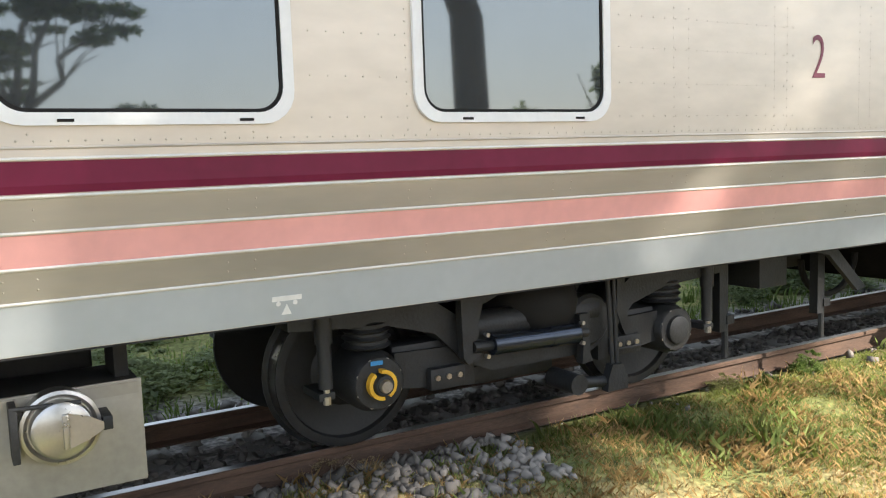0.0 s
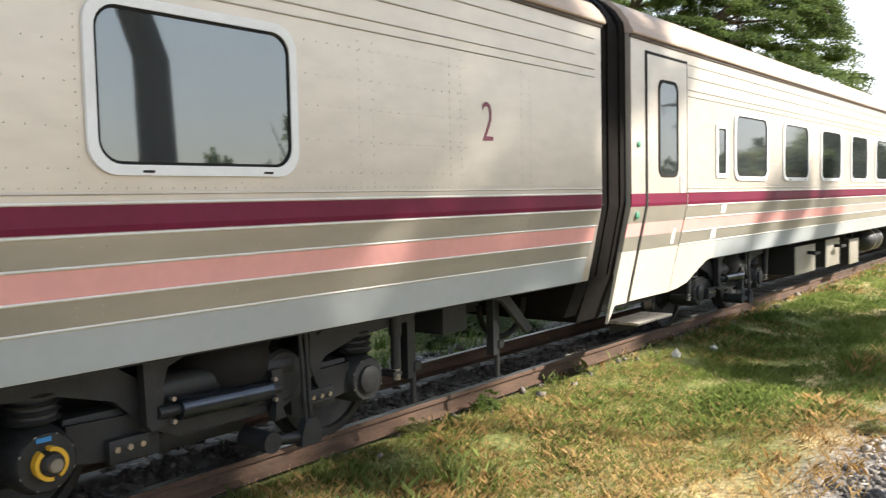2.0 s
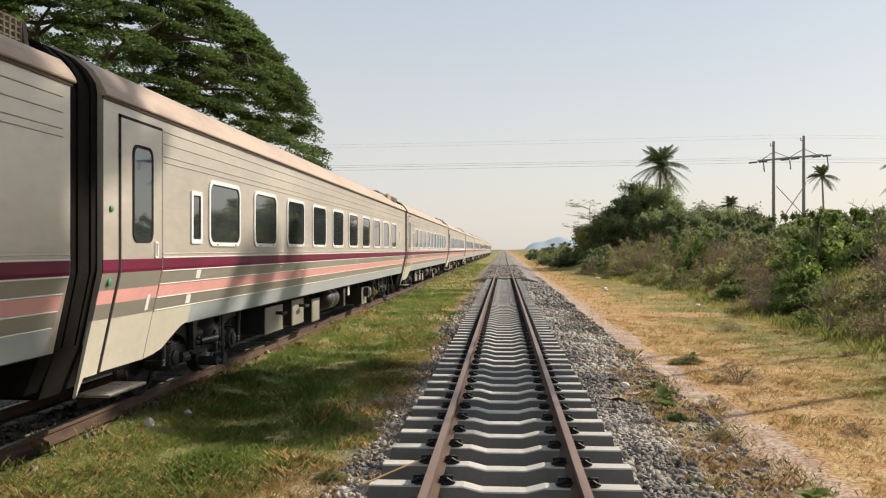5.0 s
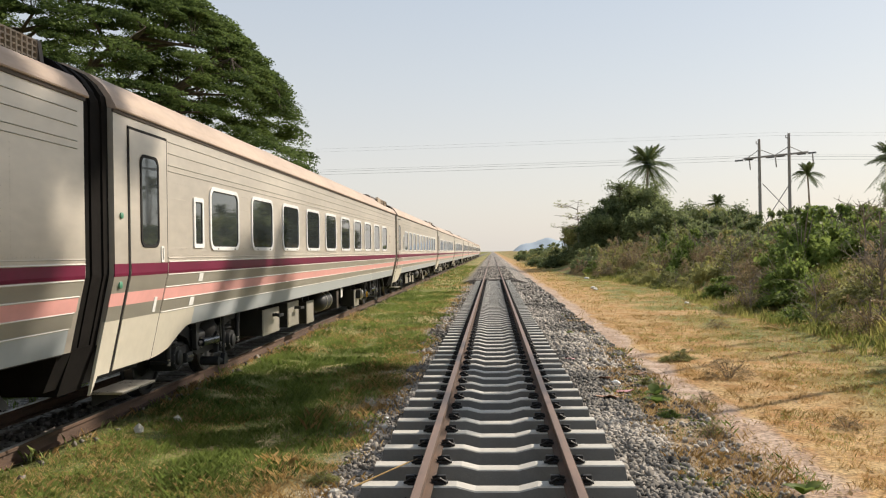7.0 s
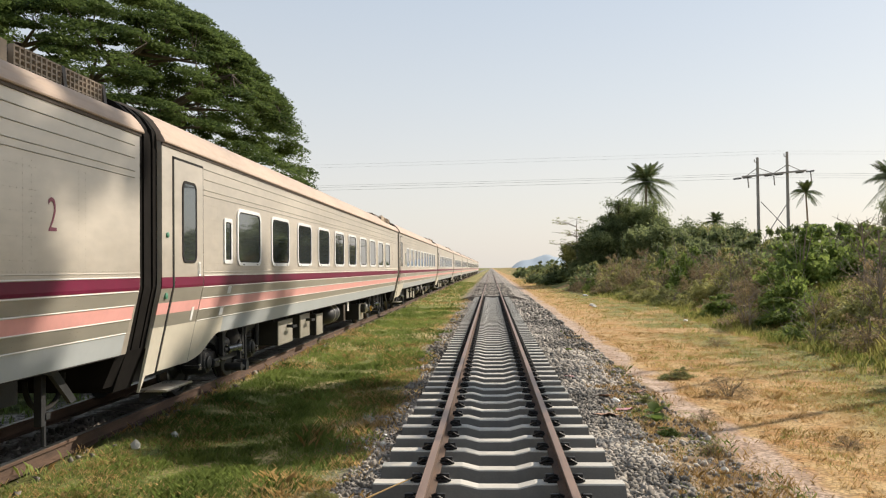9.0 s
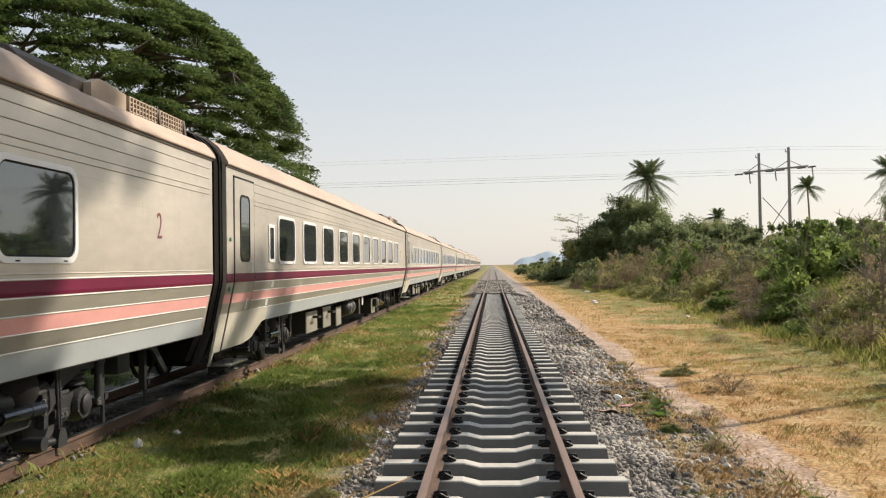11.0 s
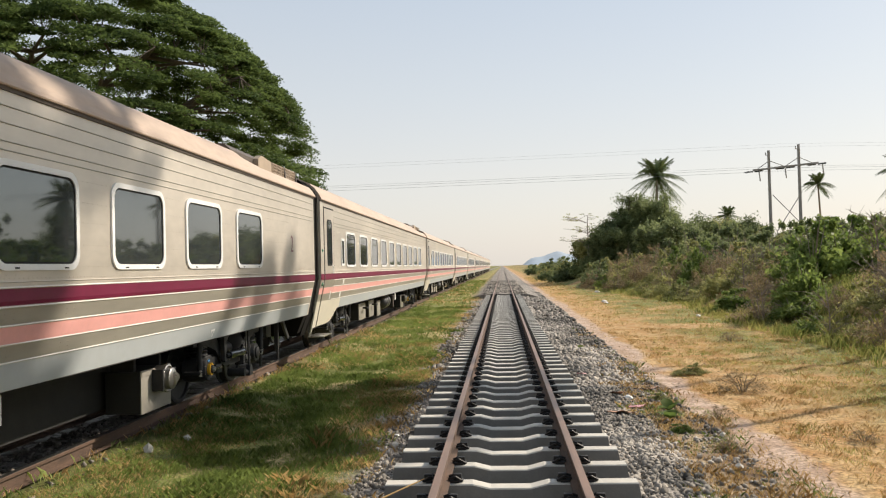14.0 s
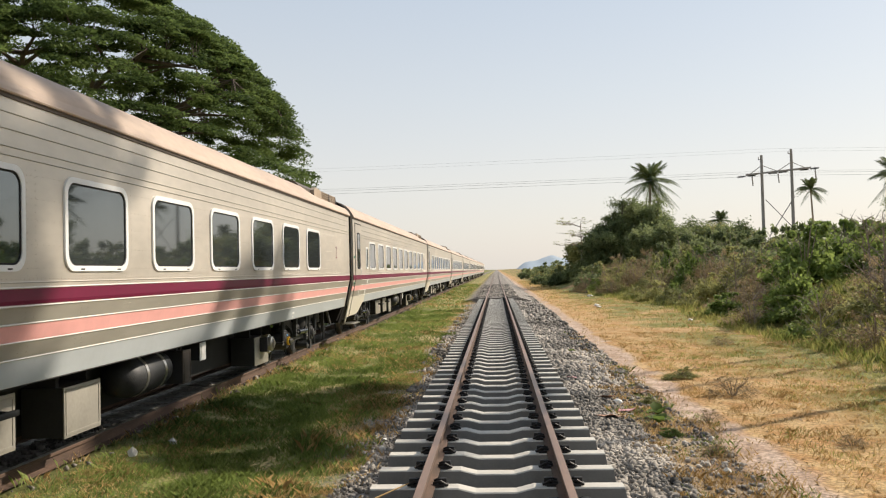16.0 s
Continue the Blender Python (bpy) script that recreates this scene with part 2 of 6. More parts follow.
def ground_mat():
    m = bpy.data.materials.new("ground_earth")
    m.use_nodes = True
    nt = m.node_tree
    L = nt.links.new
    b = nt.nodes["Principled BSDF"]
    b.inputs["Roughness"].default_value, b.inputs["Specular IOR Level"].default_value = 0.95, 0.15
    geo, sep = nt.nodes.new("ShaderNodeNewGeometry"), nt.nodes.new("ShaderNodeSeparateXYZ")
    L(geo.outputs["Position"], sep.inputs[0])

    def noisy(s, d=5):
        n = nt.nodes.new("ShaderNodeTexNoise")
        n.inputs["Scale"].default_value, n.inputs["Detail"].default_value = s, d
        L(geo.outputs["Position"], n.inputs["Vector"])
        return n.outputs["Fac"]

    def math2(op, a, v):
        k = nt.nodes.new("ShaderNodeMath")
        k.operation = op
        for i, q in enumerate((a, v)):
            if isinstance(q, (int, float)):
                k.inputs[i].default_value = q
            else:
                L(q, k.inputs[i])
        return k.outputs[0]

    def mixc(f, a, c):
        k = nt.nodes.new("ShaderNodeMix")
        k.data_type = 'RGBA'
        L(f, k.inputs[0])
        for i, q in ((6, a), (7, c)):
            if isinstance(q, tuple):
                k.inputs[i].default_value = (*q, 1)
            else:
                L(q, k.inputs[i])
        return k.outputs[2]

    def ramp(src, lo, hi):
        k = nt.nodes.new("ShaderNodeMapRange")
        k.interpolation_type = 'SMOOTHSTEP'
        k.inputs["From Min"].default_value, k.inputs["From Max"].default_value = lo, hi
        L(src, k.inputs["Value"])
        return k.outputs[0]

    wob = math2('MULTIPLY', math2('SUBTRACT', noisy(0.9), 0.5), 1.0)
    x = math2('ADD', sep.outputs["X"], wob)
    fine, big, mid = noisy(14), noisy(0.35), noisy(2.5)
    dry = mixc(ramp(mid, 0.35, 0.65), (0.42, 0.235, 0.095), (0.52, 0.36, 0.18))
    green = mixc(ramp(mid, 0.35, 0.65), (0.15, 0.16, 0.05), (0.27, 0.25, 0.09))
    grass = mixc(ramp(big, 0.37, 0.57), dry, green)
    stone = mixc(ramp(fine, 0.35, 0.65), (0.14, 0.125, 0.11), (0.40, 0.36, 0.32))
    path = mixc(ramp(mid, 0.3, 0.7), (0.40, 0.28, 0.20), (0.54, 0.41, 0.32))
    # across the place: old track, grass strip, ballast, path, field
    strip = mixc(ramp(math2('ADD', noisy(0.8), math2('MULTIPLY', sep.outputs["X"], 0.03)), 0.36, 0.54), (0.18, 0.19, 0.065), (0.46, 0.36, 0.18))
    c = mixc(ramp(x, -4.75, -4.4), stone, strip)
    c = mixc(ramp(x, -1.9, -1.4), c, stone)
    soil = mixc(ramp(noisy(1.6), 0.40, 0.60), (0.17, 0.115, 0.075), (0.36, 0.27, 0.17))
    gravel = mixc(ramp(sep.outputs["Y"], 15.0, 19.0), soil, stone)
    c = mixc(ramp(x, 1.65, 1.85), c, gravel)
    c = mixc(ramp(x, 2.42, 2.56), c, path)
    c = mixc(ramp(x, 2.85, 3.1), c, dry)
    c = mixc(ramp(x, 3.9, 5.6), c, grass)
    c = mixc(ramp(math2('MULTIPLY', x, -1.0), 6.2, 6.9), c, green)
    k = nt.nodes.new("ShaderNodeMix")
    k.data_type, k.blend_type = 'RGBA', 'MULTIPLY'
    k.inputs[0].default_value = 1.0
    speck = nt.nodes.new("ShaderNodeMapRange")
    speck.inputs["From Min"].default_value, speck.inputs["From Max"].default_value = 0.34, 0.62
    speck.inputs["To Min"].default_value, speck.inputs["To Max"].default_value = 0.58, 1.22
    L(noisy(22, 8), speck.inputs["Value"])
    L(c, k.inputs[6])
    L(speck.outputs[0], k.inputs[7])
    L(k.outputs[2], b.inputs["Base Color"])
    bp = nt.nodes.new("ShaderNodeBump")
    bp.inputs["Strength"].default_value, bp.inputs["Distance"].default_value = 0.6, 0.04
    L(fine, bp.inputs["Height"])
    L(bp.outputs[0], b.inputs["Normal"])
    return m


M_GROUND = ground_mat()


# ---- mesh helpers ----
def mesh_of(bm, name, material, smooth=False):
    me = bpy.data.meshes.new(name)
    bm.normal_update()
    bm.to_mesh(me)
    bm.free()
    me.materials.append(material)
    if smooth:
        me.polygons.foreach_set("use_smooth", [True] * len(me.polygons))
        me.set_sharp_from_angle(angle=radians(38))
    return me


def part(name, bm, material, parent=None, label="", smooth=True):
    """Links a bmesh as one object, under parent if one is given."""
    ob = new(name, mesh_of(bm, name, material, smooth))
    if parent is not None:
        ob.parent = parent
    return tagged(ob, label)


def again(ob, m, parent=None):
    """Another piece on the same mesh."""
    o = new(ob.name.split(".")[0], ob.data)
    o.parent = parent if parent is not None else ob.parent
    o.matrix_basis = m
    for k in ("label", "category", "group", "kind"):
        if k in ob:
            o[k] = ob[k]
    return o


def raw(name, verts, faces, material, smooth=False):
    me = bpy.data.meshes.new(name)
    me.from_pydata(verts, [], faces)
    me.materials.append(material)
    if smooth:
        me.polygons.foreach_set("use_smooth", [True] * len(me.polygons))
    return me


def quads(name, corners, material):
    """corners: array n x k x 3 of loose polygons with k corners."""
    n, k, _ = corners.shape
    me = bpy.data.meshes.new(name)
    me.vertices.add(n * k)
    me.vertices.foreach_set("co", corners.astype(np.float32).ravel())
    me.loops.add(n * k)
    me.loops.foreach_set("vertex_index", np.arange(n * k, dtype=np.int32))
    me.polygons.add(n)
    me.polygons.foreach_set("loop_start", np.arange(0, n * k, k, dtype=np.int32))
    me.polygons.foreach_set("loop_total", np.full(n, k, dtype=np.int32))
    me.update(calc_edges=True)
    me.materials.append(material)
    return me


def box(bm, x0, x1, y0, y1, z0, z1, bevel=0.0, m=None):
    r = bmesh.ops.create_cube(bm, size=1)
    vs = r["verts"]
    bmesh.ops.scale(bm, vec=(x1 - x0, y1 - y0, z1 - z0), verts=vs)
    bmesh.ops.translate(bm, vec=((x0 + x1) / 2, (y0 + y1) / 2, (z0 + z1) / 2), verts=vs)
    if m is not None:
        bmesh.ops.transform(bm, matrix=m, verts=vs)
    if bevel:
        es = list({e for v in vs for e in v.link_edges})
        bmesh.ops.bevel(bm, geom=es, offset=bevel, segments=2, affect='EDGES', profile=0.6)
    return bm


def tube(bm, a, b, r0, r1=None, seg=12, caps=True):
    a, b = Vector(a), Vector(b)
    d = b - a
    m = Matrix.Translation((a + b) / 2) @ d.to_track_quat('Z', 'Y').to_matrix().to_4x4()
    bmesh.ops.create_cone(bm, cap_ends=caps, segments=seg, radius1=r0, radius2=r0 if r1 is None else r1, depth=d.length, matrix=m)
    return bm


def lathe(bm, prof, axis='x', seg=32, center=(0, 0, 0), caps=True):
    """Turns (along, radius) pairs about an axis."""
    rings = []
    for a, r in prof:
        ring = []
        for i in range(seg):
            w = 2 * math.pi * i / seg
            p = (a, r * math.cos(w), r * math.sin(w)) if axis == 'x' else (r * math.cos(w), a, r * math.sin(w)) if axis == 'y' else (r * math.cos(w), r * math.sin(w), a)
            ring.append(bm.verts.new(Vector(p) + Vector(center)))
        rings.append(ring)
    for p, q in zip(rings, rings[1:]):
        for i in range(seg):
            bm.faces.new((p[i], p[(i + 1) % seg], q[(i + 1) % seg], q[i]))
    if caps:
        bm.faces.new(rings[0][::-1])
        bm.faces.new(rings[-1])
    bmesh.ops.recalc_face_normals(bm, faces=bm.faces[:])
    return bm


def prism(bm, pts, a0, a1, axis='x'):
    """Extrudes a polygon: for axis x the points are (y, z), for y (x, z), for z (x, y)."""
    def at(p, a):
        return (a, p[0], p[1]) if axis == 'x' else (p[0], a, p[1]) if axis == 'y' else (p[0], p[1], a)
    lo, hi = [bm.verts.new(at(p, a0)) for p in pts], [bm.verts.new(at(p, a1)) for p in pts]
    n = len(pts)
    fs = [bm.faces.new(lo[::-1]), bm.faces.new(hi)]
    for i in range(n):
        fs.append(bm.faces.new((lo[i], lo[(i + 1) % n], hi[(i + 1) % n], hi[i])))
    bmesh.ops.recalc_face_normals(bm, faces=fs)
    return bm


def rounded(w, h, r, n=6):
    """Outline of a rounded rectangle, centred."""
    out = []
    for cx, cy, a0 in ((w / 2 - r, h / 2 - r, 0), (-w / 2 + r, h / 2 - r, 90), (-w / 2 + r, -h / 2 + r, 180), (w / 2 - r, -h / 2 + r, 270)):
        for i in range(n + 1):
            a = radians(a0 + 90 * i / n)
            out.append((cx + r * math.cos(a), cy + r * math.sin(a)))
    return out


def ring(bm, outer, inner, a0, a1, axis='x', off=(0, 0)):
    """A frame between two outlines of equal count, extruded along an axis."""
    def at(p, a):
        u, v = p[0] + off[0], p[1] + off[1]
        return (a, u, v) if axis == 'x' else (u, a, v)
    n = len(outer)
    V = [[bm.verts.new(at(p, a)) for p in o] for o in (outer, inner) for a in (a0, a1)]
    oo0, oo1, ii0, ii1 = V
    fs = []
    for i in range(n):
        j = (i + 1) % n
        for q in ((oo0[i], oo0[j], oo1[j], oo1[i]), (ii0[j], ii0[i], ii1[i], ii1[j]), (oo1[i], oo1[j], ii1[j], ii1[i]), (oo0[j], oo0[i], ii0[i], ii0[j])):
            fs.append(bm.faces.new(q))
    bmesh.ops.recalc_face_normals(bm, faces=fs)
    return bm


BM = bmesh.new

# ---- ground ----
TRAIN_X, TRAIN_Z = -4.92, -0.14          # centre and rail top of the train's track
FOOT = [(-60, 12), (0, 11), (10, 8.6), (16, 7.4), (20, 7.8), (26, 7.6), (30, 7.8), (41, 8.7), (47, 8.2), (61, 7.2), (73, 5.9), (92, 5.5), (124, 5.2), (160, 5.5), (400, 9), (5000, 60)]


def foot(y):
    """Where the overgrown bank begins."""
    return float(np.interp(y, [p[0] for p in FOOT], [p[1] for p in FOOT]))


def ground_z(x, y):
    z = -0.36
    if x > 1.3:
        z -= 0.10 * min(1, (x - 1.3) / 1.2)
    if x < -6.0:
        z += 0.08 * min(1, (-6.0 - x) / 2)
    if -4.45 < x < -3.2:
        z += 0.09 * min(1, (x + 4.45) / 0.25) * min(1, (-3.2 - x) / 0.6)
    b = x - foot(y)
    if b > 0:
        k = min(1, b / 5)
        z += 1.25 * k * k * (3 - 2 * k) + 0.25 * min(1, b) * noise.noise((x * 0.5, y * 0.5, 3))
    if abs(x) > 1.3 and not -6.2 < x < -3.6:
        z += 0.05 * noise.noise((x * 0.9, y * 0.9, 0)) + 0.02 * noise.noise((x * 4, y * 4, 5))
    return z


def axis_steps(bounds):
    out = []
    for a, b, s in bounds:
        out += list(np.arange(a, b, s))
    return out + [bounds[-1][1]]


xs = axis_steps([(-2500, -300, 550), (-300, -60, 60), (-60, -14, 5), (-14, 14, 0.25), (14, 40, 1.5), (40, 300, 40), (300, 2500, 550)])
ys = axis_steps([(-1500, -100, 350), (-100, -12, 11), (-12, 40, 0.3), (40, 110, 1.5), (110, 400, 15), (400, 4400, 500)])
gv = [(x, y, ground_z(x, y)) for y in ys for x in xs]
nx = len(xs)
gf = [(j * nx + i, j * nx + i + 1, (j + 1) * nx + i + 1, (j + 1) * nx + i) for j in range(len(ys) - 1) for i in range(nx - 1)]
tagged(new("ground", raw("ground", gv, gf, M_GROUND, True)), "dry trackside earth with worn path and gravel", "ground", kind="structure")

# ---- rails and sleepers ----
RAIL = [(-0.062, -0.145), (0.062, -0.145), (0.062, -0.135), (0.012, -0.118), (0.009, -0.045), (0.035, -0.032), (0.035, -0.006), (0.029, 0.0)]
RAIL = RAIL + [(-x, z) for x, z in RAIL[::-1] if (x, z) != (0.062, -0.145)]
RAIL = RAIL[:-1] if RAIL[-1] == RAIL[0] else RAIL


def rail(parent, x, z, y0, y1, shine, label):
    side = part("rail", prism(BM(), [(p[0] + x, p[1] + z) for p in RAIL], y0, y1, 'y'), M_RAILSIDE, parent, label, smooth=False)
    part("rail_head", box(BM(), x - 0.0285, x + 0.0285, y0, y1, z - 0.003, z + 0.0025), shine, side, smooth=False)


track = tagged(new("railway_track"), "straight metre-gauge track on pale concrete sleepers", "railway track", kind="structure")
for x in (-0.535, 0.535):
    rail(track, x, 0, -12, 400, M_RAILTOP, "rusty brown steel rail")


def sleeper_mesh():
    """Concrete sleeper with a dipped middle and sloping sides."""
    bm = BM()
    prof = [(-1.0, -0.15), (-0.30, -0.15), (-0.16, -0.185), (0.16, -0.185), (0.30, -0.15), (1.0, -0.15)]
    rows = []
    for x, zt in prof:
        e = 0.03 if abs(x) == 1.0 else 0.0
        s = math.copysign(e, x)
        rows.append([bm.verts.new(p) for p in ((x + s, -0.14, -0.37), (x, -0.080, zt - 0.010), (x, -0.071, zt), (x, 0.071, zt), (x, 0.080, zt - 0.010), (x + s, 0.14, -0.37))])
    for a, b in zip(rows, rows[1:]):
        for i in range(5):
            bm.faces.new((a[i], b[i], b[i + 1], a[i + 1]))
    bm.faces.new(rows[0])
    bm.faces.new(rows[-1][::-1])
    bmesh.ops.recalc_face_normals(bm, faces=bm.faces[:])
    # faces that don't point up get the concrete with shade in its colour
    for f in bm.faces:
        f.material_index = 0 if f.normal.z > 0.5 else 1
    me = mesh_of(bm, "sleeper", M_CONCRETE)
    me.materials.append(M_SLEEPERSHADE)
    return me


def clip_mesh():
    """Spring clip with its shoulder beside the rail foot (towards +x)."""
    bm = BM()
    box(bm, 0.05, 0.135, -0.055, 0.055, -0.15, -0.128, 0.006)
    for y in (-0.042, 0.042):
        tube(bm, (0.045, y, -0.118), (0.10, y * 1.1, -0.10), 0.011, seg=6)
        tube(bm, (0.10, y * 1.1, -0.10), (0.155, y * 0.7, -0.135), 0.011, seg=6)
    tube(bm, (0.155, -0.03, -0.135), (0.155, 0.03, -0.135), 0.011, seg=6)
    box(bm, 0.085, 0.15, -0.02, 0.02, -0.15, -0.085, 0.008)
    return mesh_of(bm, "rail_clip", M_CLIP, True)


# ---- the train ----
CAR_LEN, PITCH = 22.73, 23.3
PROF = [(1.2435, 0.887), (1.39, 1.55), (1.39, 3.10), (1.375, 3.20), (1.29, 3.32), (1.17, 3.42), (0.95, 3.52), (0.5, 3.63), (0.0, 3.67)]


def side_x(z):
    if z >= 1.55:
        return 1.39
    return 1.39 - (1.55 - z) * (0.146 / 0.66)


def side_panel(bm, pts, off, thick, s=1):
    """A sheet that follows the car's side: pts are (y, z), split at the waist beforehand."""
    outer = [bm.verts.new((s * (side_x(z) + off), y, z)) for y, z in pts]
    inner = [bm.verts.new((s * (side_x(z) + off - thick), y, z)) for y, z in pts]
    n = len(pts)
    fs = [bm.faces.new(outer), bm.faces.new(inner[::-1])]
    for i in range(n):
        j = (i + 1) % n
        fs.append(bm.faces.new((outer[i], inner[i], inner[j], outer[j])))
    bmesh.ops.recalc_face_normals(bm, faces=fs)
    return bm


def strip(bm, y0, y1, z0, z1, off=0.004, thick=0.012, s=1):
    if z0 < 1.55 < z1:
        strip(bm, y0, y1, z0, 1.55, off, thick, s)
        return strip(bm, y0, y1, 1.55, z1, off, thick, s)
    return side_panel(bm, [(y0, z0), (y1, z0), (y1, z1), (y0, z1)], off, thick, s)


def moulding(bm, y0, y1, z, r=0.009, s=1):
    """Half-round bead along the side."""
    pts = [(s * (side_x(z) + r * 1.3 * math.sin(a)), z + r * math.cos(a)) for a in [math.pi * i / 6 for i in range(7)]]
    return prism(bm, pts, y0, y1, 'y')


def wheelset():
    """Two flanged wheels on an axle, about the origin; the axle lies along x."""
    root = new("wheelset")
    for s in (1, -1):
        bm = BM()
        lathe(bm, [(s * a, r) for a, r in ((0.465, 0.10), (0.465, 0.455), (0.485, 0.458), (0.50, 0.432), (0.60, 0.424), (0.605, 0.41), (0.605, 0.375), (0.575, 0.365), (0.545, 0.20), (0.60, 0.13), (0.62, 0.11), (0.62, 0.05))], 'x', 40)
        w = part("wheel", bm, M_WHEEL, root, "dark steel railway wheel")
        part("tread", lathe(BM(), [(s * 0.502, 0.4325), (s * 0.53, 0.4315), (s * 0.595, 0.4262)], 'x', 40, caps=False), M_TREAD, w)
        part("wheel_boss", lathe(BM(), [(s * 0.60, 0.12), (s * 0.66, 0.115), (s * 0.66, 0.08)], 'x', 24), M_BLACK, w)
    part("axle", tube(BM(), (-0.95, 0, 0), (0.95, 0, 0), 0.075, seg=16), M_BLACK, root)
    return root


def bogie(car, yc, ringed):
    """Bogie frame with boxes, springs, damper and brake gear; the side that is seen has the full gear."""
    B = tagged(new("bogie"), "black two-axle bogie", kind="")
    B.parent = car
    B.matrix_basis = pose(0, yc, 0)
    Z = 0.45
    h = 1.075
    for s in (1, -1):
        # swan-necked side beam
        bm = BM()
        low = [(-1.55, 0.78), (-1.28, 0.76), (-1.0, 0.74), (-0.72, 0.66), (-0.52, 0.47), (-0.35, 0.40), (0.35, 0.40), (0.52, 0.47), (0.72, 0.66), (1.0, 0.74), (1.28, 0.76), (1.55, 0.78)]
        top = [(1.55, 0.90), (1.1, 0.90), (0.72, 0.84), (0.45, 0.66), (0.3, 0.60), (-0.3, 0.60), (-0.45, 0.66), (-0.72, 0.84), (-1.1, 0.90), (-1.55, 0.90)]
        prism(bm, low + top, s * 0.80, s * 0.98, 'x')
        part("side_beam", bm, M_BLACK, B, smooth=False)
        for k in (-1, 1):
            y = k * h
            bm = BM()
            lathe(bm, [(s * 0.70, 0.12), (s * 0.70, 0.165), (s * 0.93, 0.165), (s * 0.95, 0.15), (s * 0.99, 0.148), (s * 1.005, 0.135), (s * 1.01, 0.02)], 'x', 28, (0, y, Z))
            box(bm, min(s * 0.74, s * 0.92), max(s * 0.74, s * 0.92), y - k * 0.62 if k > 0 else y + 0.12, y - 0.12 if k > 0 else y + 0.62, Z - 0.02, Z + 0.16, 0.02)
            ab = part("axle_box", bm, M_BLACK, B)
            bm = BM()
            for i in range(8):
                a = (i + 0.5) * math.pi / 4
                tube(bm, (s * 0.985, y + 0.128 * math.cos(a), Z + 0.128 * math.sin(a)), (s * 1.005, y + 0.128 * math.cos(a), Z + 0.128 * math.sin(a)), 0.012, seg=6)
            part("cap_bolts", bm, M_CHROME, ab, "bright steel bolts")
            if k < 0 and s > 0 and ringed:
                bm = BM()
                for a0, a1 in ((-60, 95), (125, 275)):
                    arc = [radians(a0 + (a1 - a0) * i / 12) for i in range(13)]
                    prism(bm, [(y + 0.080 * math.cos(w), Z + 0.080 * math.sin(w)) for w in arc] + [(y + 0.060 * math.cos(w), Z + 0.060 * math.sin(w)) for w in arc[::-1]], 1.0, 1.05, 'x')
                part("earthing_ring", bm, M_YELLOW, ab, "yellow painted ring in two arcs", False)
                part("hub_disc", lathe(BM(), [(1.0, 0.058), (1.062, 0.056), (1.07, 0.05), (1.07, 0.01)], 'x', 24, (0, y, Z)), M_BLACK, ab)
                bm = BM()
                lathe(bm, [(1.06, 0.036), (1.085, 0.035), (1.095, 0.03), (1.095, 0.008)], 'x', 20, (0, y, Z))
                for i in range(4):
                    a = i * math.pi / 2 + 0.4
                    tube(bm, (1.09, y + 0.018 * math.cos(a), Z + 0.018 * math.sin(a)), (1.10, y + 0.018 * math.cos(a), Z + 0.018 * math.sin(a)), 0.006, seg=6)
                part("hub_cap", bm, M_CHROME, ab, "grey steel hub")
                part("type_plate", box(BM(), 1.004, 1.012, y - 0.05, y + 0.02, Z + 0.10, Z + 0.122), M_BLUE, ab, "small blue plate")
            else:
                part("cap_disc", lathe(BM(), [(s * 1.0, 0.095), (s * 1.03, 0.09), (s * 1.04, 0.07), (s * 1.04, 0.01)], 'x', 24, (0, y, Z)), M_BLACK, ab)
            # coil spring above the box, as stacked rubber rings
            bm = BM()
            prof = [(Z + 0.16, 0.06)]
            for i in range(4):
                z0 = Z + 0.17 + i * 0.042
                prof += [(z0, 0.115), (z0 + 0.014, 0.135), (z0 + 0.028, 0.115)]
            prof.append((Z + 0.345, 0.06))
            lathe(bm, prof, 'z', 24, (s * 0.86, y, 0))
            part("axle_spring", bm, M_BLACK, B)
            # vertical damper beyond the axle
            bm = BM()
            yd = y + k * 0.295
            tube(bm, (s * 0.99, yd, 0.47), (s * 0.99, yd, 0.70), 0.036, seg=14)
            tube(bm, (s * 0.99, yd, 0.70), (s * 0.99, yd, 0.86), 0.045, seg=14)
            box(bm, min(s * 0.9, s * 1.02), max(s * 0.9, s * 1.02), yd - 0.07, yd + 0.07, 0.84, 0.93, 0.01)
            box(bm, min(s * 0.78, s * 1.01), max(s * 0.78, s * 1.01), yd - 0.045, yd + 0.045, 0.41, 0.45, 0.01)
            part("axle_damper", bm, M_BLACK, B)
            bm = BM()
            tube(bm, (s * 1.0, yd, 0.39), (s * 1.0, yd, 0.43), 0.022, seg=8)
            tube(bm, (s * 1.0, yd, 0.45), (s * 1.0, yd, 0.475), 0.018, seg=8)
            part("damper_bolt", bm, M_CHROME, B)
            # guide arm and its bracket
            bm = BM()
            prism(bm, [(y - k * 0.12, Z + 0.13), (y - k * 0.45, Z + 0.12), (y - k * 0.62, Z + 0.02), (y - k * 0.62, Z - 0.12), (y - k * 0.40, Z - 0.10), (y - k * 0.12, Z - 0.06)], s * 0.86, s * 0.95, 'x')
            box(bm, min(s * 0.85, s * 1.0), max(s * 0.85, s * 1.0), min(y - k * 0.31, y - k * 0.53), max(y - k * 0.31, y - k * 0.53), Z - 0.10, Z + 0.02, 0.012)
            part("guide_arm", bm, M_BLACK, B)
